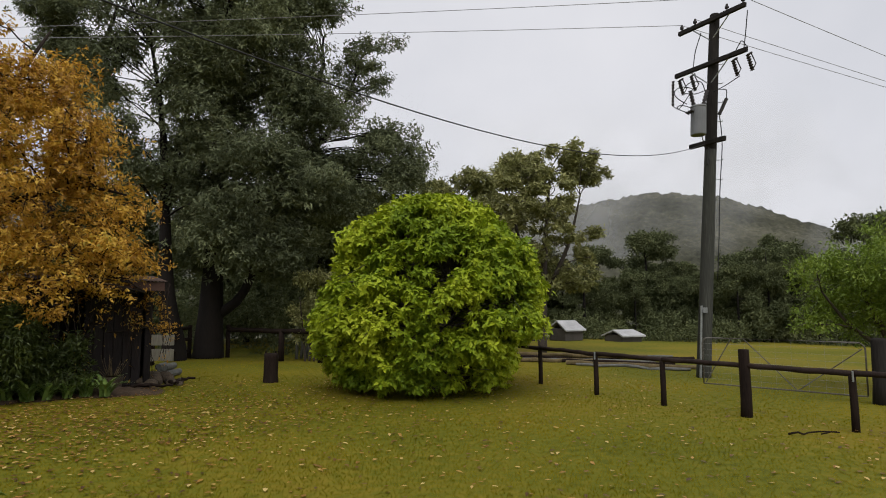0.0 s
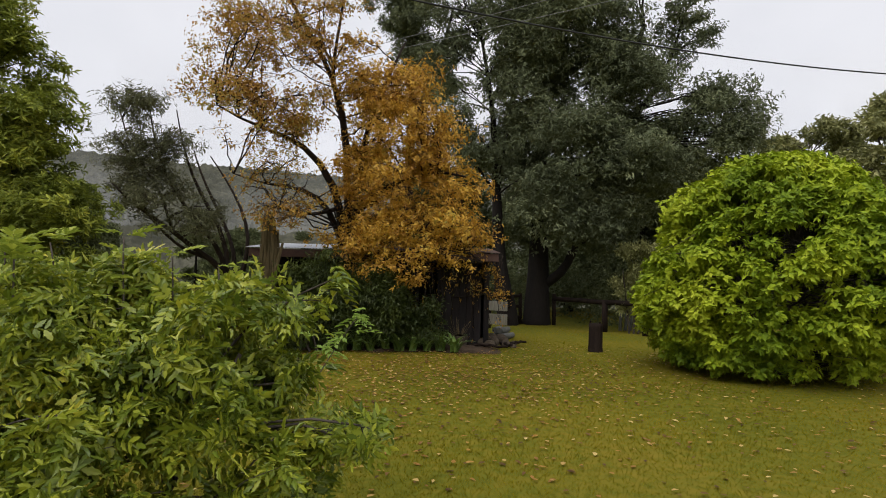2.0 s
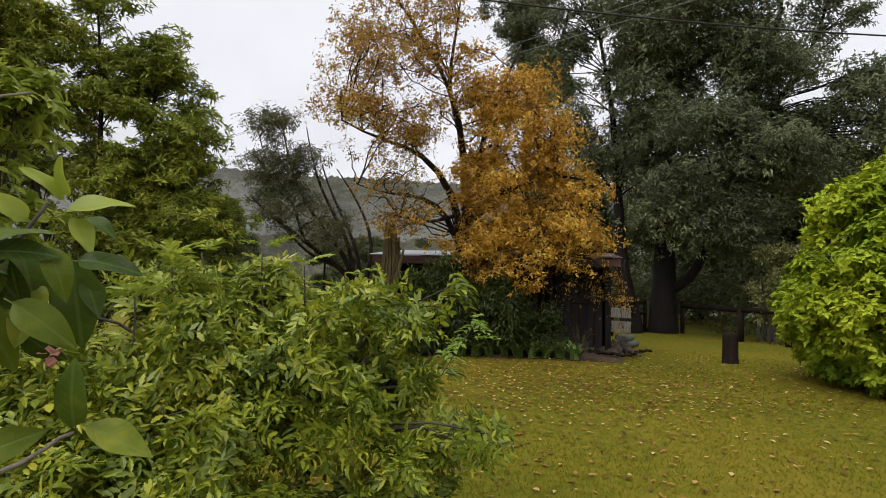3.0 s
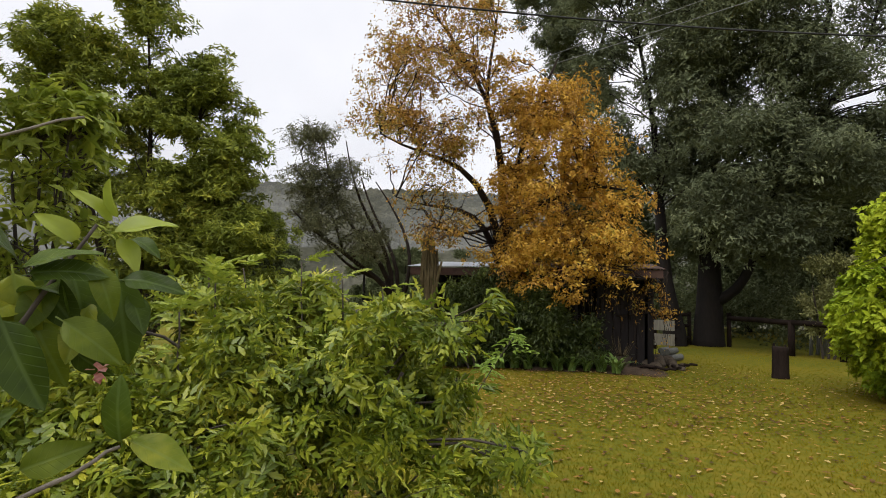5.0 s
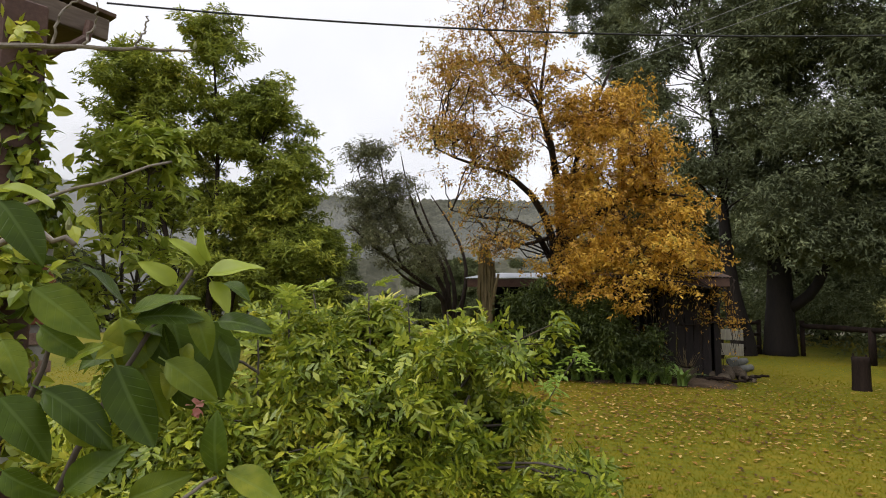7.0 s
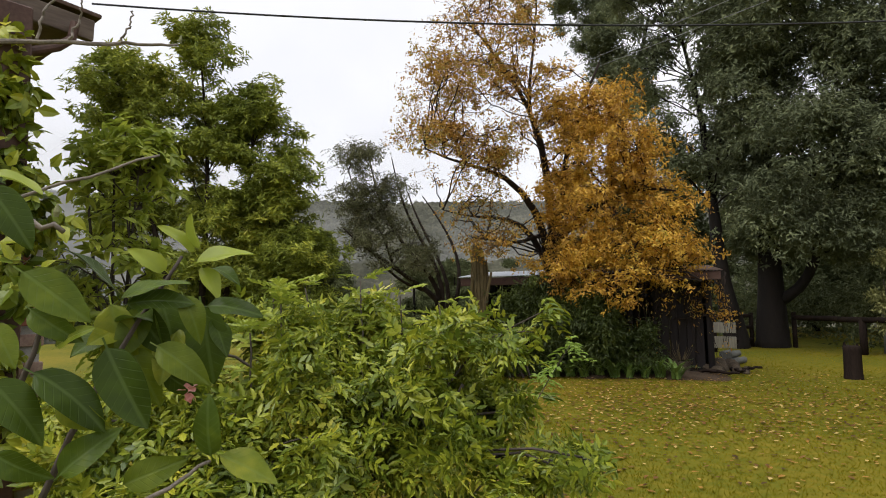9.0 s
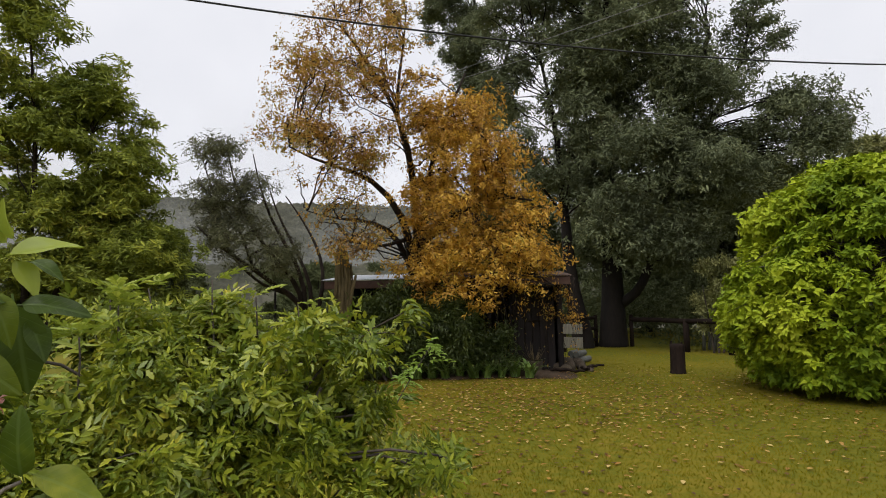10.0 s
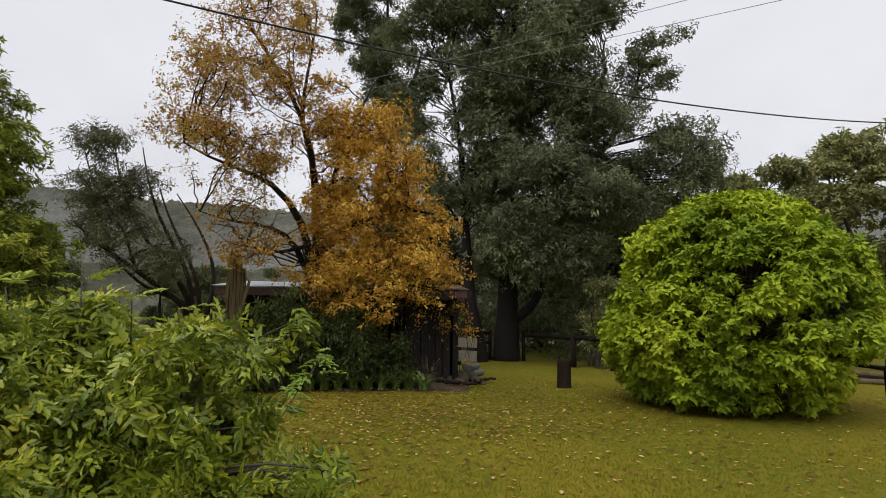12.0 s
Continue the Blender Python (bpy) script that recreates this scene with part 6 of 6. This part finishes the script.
def make_magnolia():
    rng = np.random.default_rng(72)
    o = np.array([-1.5, 0.15, 0])
    ob = thing("magnolia", o, "magnolia with large glossy green leaves and pale bare twigs", "magnolia")
    meshes = [magnolia_leaf(80 + k, LEAF_MAGNOLIA) for k in range(7)]
    young = [magnolia_leaf(90 + k, LEAF_YOUNG) for k in range(4)]
    # Whorls: place, axis, number of leaves, scale.
    tufts = [((-1.05, 0.72, 1.8), (0.3, -0.1, -0.2), 6, 0.9)]
    # Single leaves: stalk end, then tip.
    fresh = [(-0.91, 0.86, 1.98, -0.79, 0.97, 2.03), (-0.90, 0.87, 2.03, -0.88, 0.82, 2.12), (-0.91, 0.86, 2.02, -0.90, 0.77, 2.10), (-0.95, 0.79, 1.96, -0.94, 0.70, 2.02), (-0.90, 0.88, 1.97, -0.83, 0.90, 1.88), (-0.96, 0.34, 2.19, -0.88, 0.43, 2.16)]
    grown = [(-0.89, 0.63, 1.87, -0.78, 0.74, 1.95), (-0.88, 0.65, 1.86, -0.77, 0.76, 1.89), (-0.89, 0.63, 1.88, -0.88, 0.52, 2.02), (-0.82, 0.78, 1.88, -0.75, 0.80, 1.77), (-0.79, 0.84, 1.85, -0.67, 0.93, 1.84), (-0.85, 0.72, 1.74, -0.74, 0.81, 1.65), (-0.78, 0.85, 1.96, -0.70, 0.88, 1.94), (-0.82, 0.38, 1.94, -0.73, 0.49, 1.83), (-0.84, 0.31, 2.14, -0.77, 0.38, 2.01), (-0.82, 0.40, 1.85, -0.74, 0.46, 1.78), (-0.80, 0.45, 1.76, -0.73, 0.49, 1.81), (-0.76, 0.55, 1.75, -0.68, 0.61, 1.56), (-0.81, 0.41, 1.70, -0.71, 0.54, 1.59), (-0.84, 0.33, 1.69, -0.76, 0.42, 1.56), (-0.84, 0.33, 1.82, -0.78, 0.36, 1.73), (-0.78, 0.85, 1.42, -0.75, 0.80, 1.57), (-0.77, 0.87, 1.42, -0.64, 0.97, 1.34)]
    inner = [(-1.01, 0.66, 1.86, -0.95, 0.68, 1.67), (-0.99, 0.71, 1.87, -0.90, 0.77, 1.71), (-0.96, 0.78, 1.87, -0.88, 0.81, 1.72), (-0.97, 0.74, 1.85, -0.95, 0.66, 1.71), (-0.90, 0.88, 1.85, -0.84, 0.89, 1.63), (-0.88, 0.91, 1.81, -0.82, 0.92, 1.70), (-0.99, 0.71, 1.73, -0.91, 0.75, 1.58), (-0.95, 0.79, 1.66, -0.87, 0.84, 1.58), (-0.93, 0.82, 1.79, -0.91, 0.76, 1.63), (-0.99, 0.70, 1.34, -0.88, 0.81, 1.40), (-0.81, 0.47, 1.45, -0.73, 0.54, 1.55), (-0.85, 0.35, 1.52, -0.78, 0.42, 1.45), (-0.82, 0.46, 1.63, -0.74, 0.53, 1.55)]
    lamp = Vector((0.7, -0.4, 0.8))
    for n, (x0, y0, z0, x1, y1, z1) in enumerate(fresh + grown + inner):
        a, b = Vector((x0, y0, z0)), Vector((x1, y1, z1))
        way = (b - a).normalized()
        face = (lamp + Vector(rng.normal(0, 0.3, 3))).normalized() if n < len(fresh + grown) else Vector((0.8, -0.5, 0.1)) + Vector(rng.normal(0, 0.3, 3))
        y = face.cross(way).normalized()
        r = Matrix((way, y, way.cross(y))).transposed().to_4x4()
        leaf = part("leaf", young[n % 4] if n < len(fresh) else meshes[int(rng.integers(7))], LEAF_MAGNOLIA, ob)
        leaf.matrix_basis = Matrix.Translation(a - Vector(o)) @ r @ Matrix.Scale((b - a).length / 0.18, 4)
    for at, axis, n, s in tufts:
        axis = Vector(axis).normalized()
        turn0 = rng.uniform(0, 6.28)
        for k in range(n):
            a = turn0 + 2 * math.pi * k / n + rng.normal(0, 0.25)
            side = axis.orthogonal().normalized()
            side.rotate(Matrix.Rotation(a, 3, axis))
            way = (side + axis * rng.uniform(0.1, 0.9) - Vector((0, 0, rng.uniform(0.05, 0.5)))).normalized()
            face = (axis * 0.6 + Vector((0, 0, 0.8))).normalized()
            y = face.cross(way).normalized()
            z = way.cross(y)
            r = Matrix((way, y, z)).transposed().to_4x4()
            p = Vector(at) - Vector(o) + way * 0.02 + axis * rng.uniform(-0.06, 0.03)
            leaf = part("leaf", meshes[int(rng.integers(7))], LEAF_MAGNOLIA, ob)
            leaf.matrix_basis = Matrix.Translation(p) @ r @ Matrix.Rotation(rng.normal(0, 0.35), 4, "X") @ Matrix.Scale(s * rng.uniform(0.75, 1.1), 4)
    def limb(path, r0, r1, name="branch", mat_=TWIG_BARK):
        c = np.array(path) - o
        t = np.linspace(0, len(c) - 1, 14)
        p = np.stack([np.interp(t, np.arange(len(c)), c[:, i]) for i in range(3)], 1)
        p[1:-1] = (p[:-2] + 2 * p[1:-1] + p[2:]) / 4 + rng.normal(0, 0.004, (12, 3))
        b = Build()
        b.tube(p, np.linspace(r0, r1, 14), 8, 0.06, rng)
        part(name, b, mat_, ob)
    limb([(-1.5, 0.15, -0.05), (-1.5, 0.12, 0.8), (-1.62, 0.12, 1.6), (-1.85, 0.2, 2.1), (-2.05, 0.3, 2.6)], 0.028, 0.012, "trunk")
    limb([(-1.5, 0.12, 0.7), (-1.15, 0.5, 1.2), (-1.0, 0.58, 1.55), (-0.94, 0.7, 1.8), (-0.87, 0.8, 2.0)], 0.013, 0.005)
    limb([(-1.1, 0.5, 1.1), (-0.95, 0.6, 1.25), (-0.85, 0.75, 1.34), (-0.8, 0.86, 1.4)], 0.01, 0.005, mat_=PALE_BARK)
    limb([(-1.5, 0.12, 1.0), (-1.05, 0.36, 1.5), (-0.88, 0.42, 1.7), (-0.86, 0.44, 1.86)], 0.012, 0.005)
    limb([(-1.62, 0.12, 1.6), (-1.3, 0.3, 1.98), (-1.05, 0.42, 2.1), (-0.98, 0.52, 2.06)], 0.014, 0.007, mat_=PALE_BARK)
    limb([(-1.9, 0.5, 2.86), (-1.88, 0.65, 2.91), (-1.78, 0.92, 2.97), (-1.71, 1.08, 2.99), (-1.66, 1.18, 3.01)], 0.012, 0.005, "twig", PALE_BARK)
    limb([(-2.05, 0.3, 2.6), (-2.0, 0.4, 2.78), (-1.9, 0.5, 2.86)], 0.014, 0.01, "twig", PALE_BARK)
    limb([(-1.82, 0.8, 2.95), (-1.8, 0.84, 3.05), (-1.76, 0.82, 3.12)], 0.006, 0.003, "twig", PALE_BARK)
    limb([(-1.75, 0.98, 2.98), (-1.73, 1.0, 3.06), (-1.72, 1.01, 3.12)], 0.005, 0.003, "twig", PALE_BARK)
    limb([(-1.86, 0.7, 2.93), (-1.84, 0.72, 3.08), (-1.82, 0.8, 3.16)], 0.006, 0.003, "twig", PALE_BARK)
    limb([(-1.85, 0.2, 2.1), (-1.85, 0.6, 2.25), (-1.68, 1.12, 2.5)], 0.01, 0.005, mat_=PALE_BARK)
    for x, y, z in ((-0.8, 0.87, 1.42), (-0.86, 0.44, 1.9), (-0.98, 0.5, 2.1), (-1.66, 1.19, 3.02), (-1.76, 0.82, 3.13)):
        b = Build()
        b.tube([(x - o[0], y - o[1], z), (x - o[0] + 0.004, y - o[1], z + 0.014), (x - o[0] + 0.008, y - o[1], z + 0.035)], [0.006, 0.009, 0.002], 8)
        part("bud", b, BUD, ob, "pale furry bud")
    b = Build()
    pl = rng.normal(0, 0.008, (9, 3)) + np.array([-0.86 - o[0], 0.83 - o[1], 1.6])
    b.add(*scatter(pl, directions(9, rng), np.full((9, 3), 0.03), LEAF, LEAF_TRI, rng))
    part("petal", b, PETAL, ob, "small faded pink petals")


make_magnolia()


def make_yellow_shrub():
    rng = np.random.default_rng(73)
    rings = [(3.3, -4.17, 2.19, 0.24), (3.04, -4.21, 2.08, 0.46), (2.73, -4.22, 2.04, 0.51), (2.4, -4.24, 1.99, 0.53), (1.76, -4.25, 1.96, 0.54)]
    o = np.array([rings[-1][1], rings[-1][2], 0])
    ob = thing("yellow_green_shrub", o, "yellow-green leafy shrub growing beside the house", "shrub")
    cl = [(x - o[0], y - o[1], z, r, h) for x, y, z, r, h in crown_lobes(rings, 44, 0.22, rng, 0.2)]
    pl, wy, sz, faces, tips, k = whorls(cl, 330, 7, (0.12, 0.42), rng, 0.3, 0.25, 0.06, 0.8, 0.3)
    b = Build()
    b.add(*scatter(pl, wy, sz, LONG, LONG_TRI, rng, 0.5, faces))
    part("foliage", b, LEAF_YOUNG, ob)
    wood = Build()
    stems = [stem_path([(0.05 * q, 0, -0.05, 0.03), (0.1 * q, 0.05, 1.2, 0.022), (0.2 * q, 0.1 * q, 2.9, 0.008)]) for q in (-1, 0.2, 1.2)]
    for p in stems:
        wood.tube(p[:, :3], p[:, 3], 6)
    limbs(wood, stems, cl, tips, k, rng, 0.5, 6, 0.005)
    tagged(part("limb", wood, TWIG_BARK, ob), kind="stuff")


make_yellow_shrub()


# ---- lawn, fallen leaves and small things ----
def make_grass():
    rng = np.random.default_rng(91)
    n = 230000
    r = 2.0 * (24 / 2.0) ** rng.random(n)
    a = np.radians(rng.uniform(-75, 65, n))
    p = np.stack([0.8 + r * np.sin(a), r * np.cos(a), np.zeros(n)], 1)
    h = rng.uniform(0.018, 0.04, n) * (0.8 + 0.25 * np.sin(p[:, 0] * 1.3) * np.cos(p[:, 1] * 1.7))
    w = rng.uniform(0.003, 0.006, n) * np.clip(r / 6, 0.7, 2.2)
    lean = rng.normal(0, 0.018, (n, 2))
    th = rng.uniform(0, 6.28, n)
    side = np.stack([np.cos(th) * w, np.sin(th) * w, 0 * w], 1)
    tip = p + np.c_[lean, h]
    v = np.stack([p - side, p + side, tip], 1).reshape(-1, 3)
    ob = new("grass", mesh_of("grass", v, [np.arange(3 * n).reshape(-1, 3)], BLADE))
    tagged(ob, "short damp yellow-green grass blades of the lawn", "grass", kind="stuff")


make_grass()


def make_fallen_leaves():
    rng = np.random.default_rng(92)
    n = 6800
    c = np.r_[rng.normal((-3.0, 10.9), (2.6, 2.3), (n * 2 // 3, 2)), np.stack([rng.uniform(-6, 9, n - n * 2 // 3), rng.uniform(3.5, 16, n - n * 2 // 3)], 1)]
    p = np.c_[c, rng.uniform(0.02, 0.035, n)]
    th = rng.uniform(0, 6.28, n)
    w = np.stack([np.cos(th), np.sin(th), rng.normal(0, 0.1, n)], 1)
    s = rng.uniform(0.045, 0.1, n)
    b = Build()
    b.add(*scatter(p, w, np.stack([s, s * 0.55, s * rng.uniform(0.1, 0.8, n)], 1), LONG, LONG_TRI, rng, 0.9))
    tagged(new("fallen_leaves", b.mesh("fallen_leaves", LEAF_FALLEN)), "scattered fallen yellow and brown leaves on the lawn", "leaves", kind="stuff")


make_fallen_leaves()


def make_stick():
    rng = np.random.default_rng(93)
    ob = thing("fallen_stick", (7.9, 7.5, 0.03), "forked dry stick lying on the grass", "stick", rz=-12)
    b = Build()
    b.tube(log_path((-0.42, 0, 0), (0.35, 0.05, 0.01), rng, 8, 0.02), np.linspace(0.016, 0.01, 8), 6, 0.1, rng)
    b.tube(log_path((0.05, 0.0, 0.0), (0.2, -0.12, 0.06), rng, 4, 0.01), np.linspace(0.012, 0.006, 4), 6)
    part("branch", b, DARK_WOOD, ob)


make_stick()
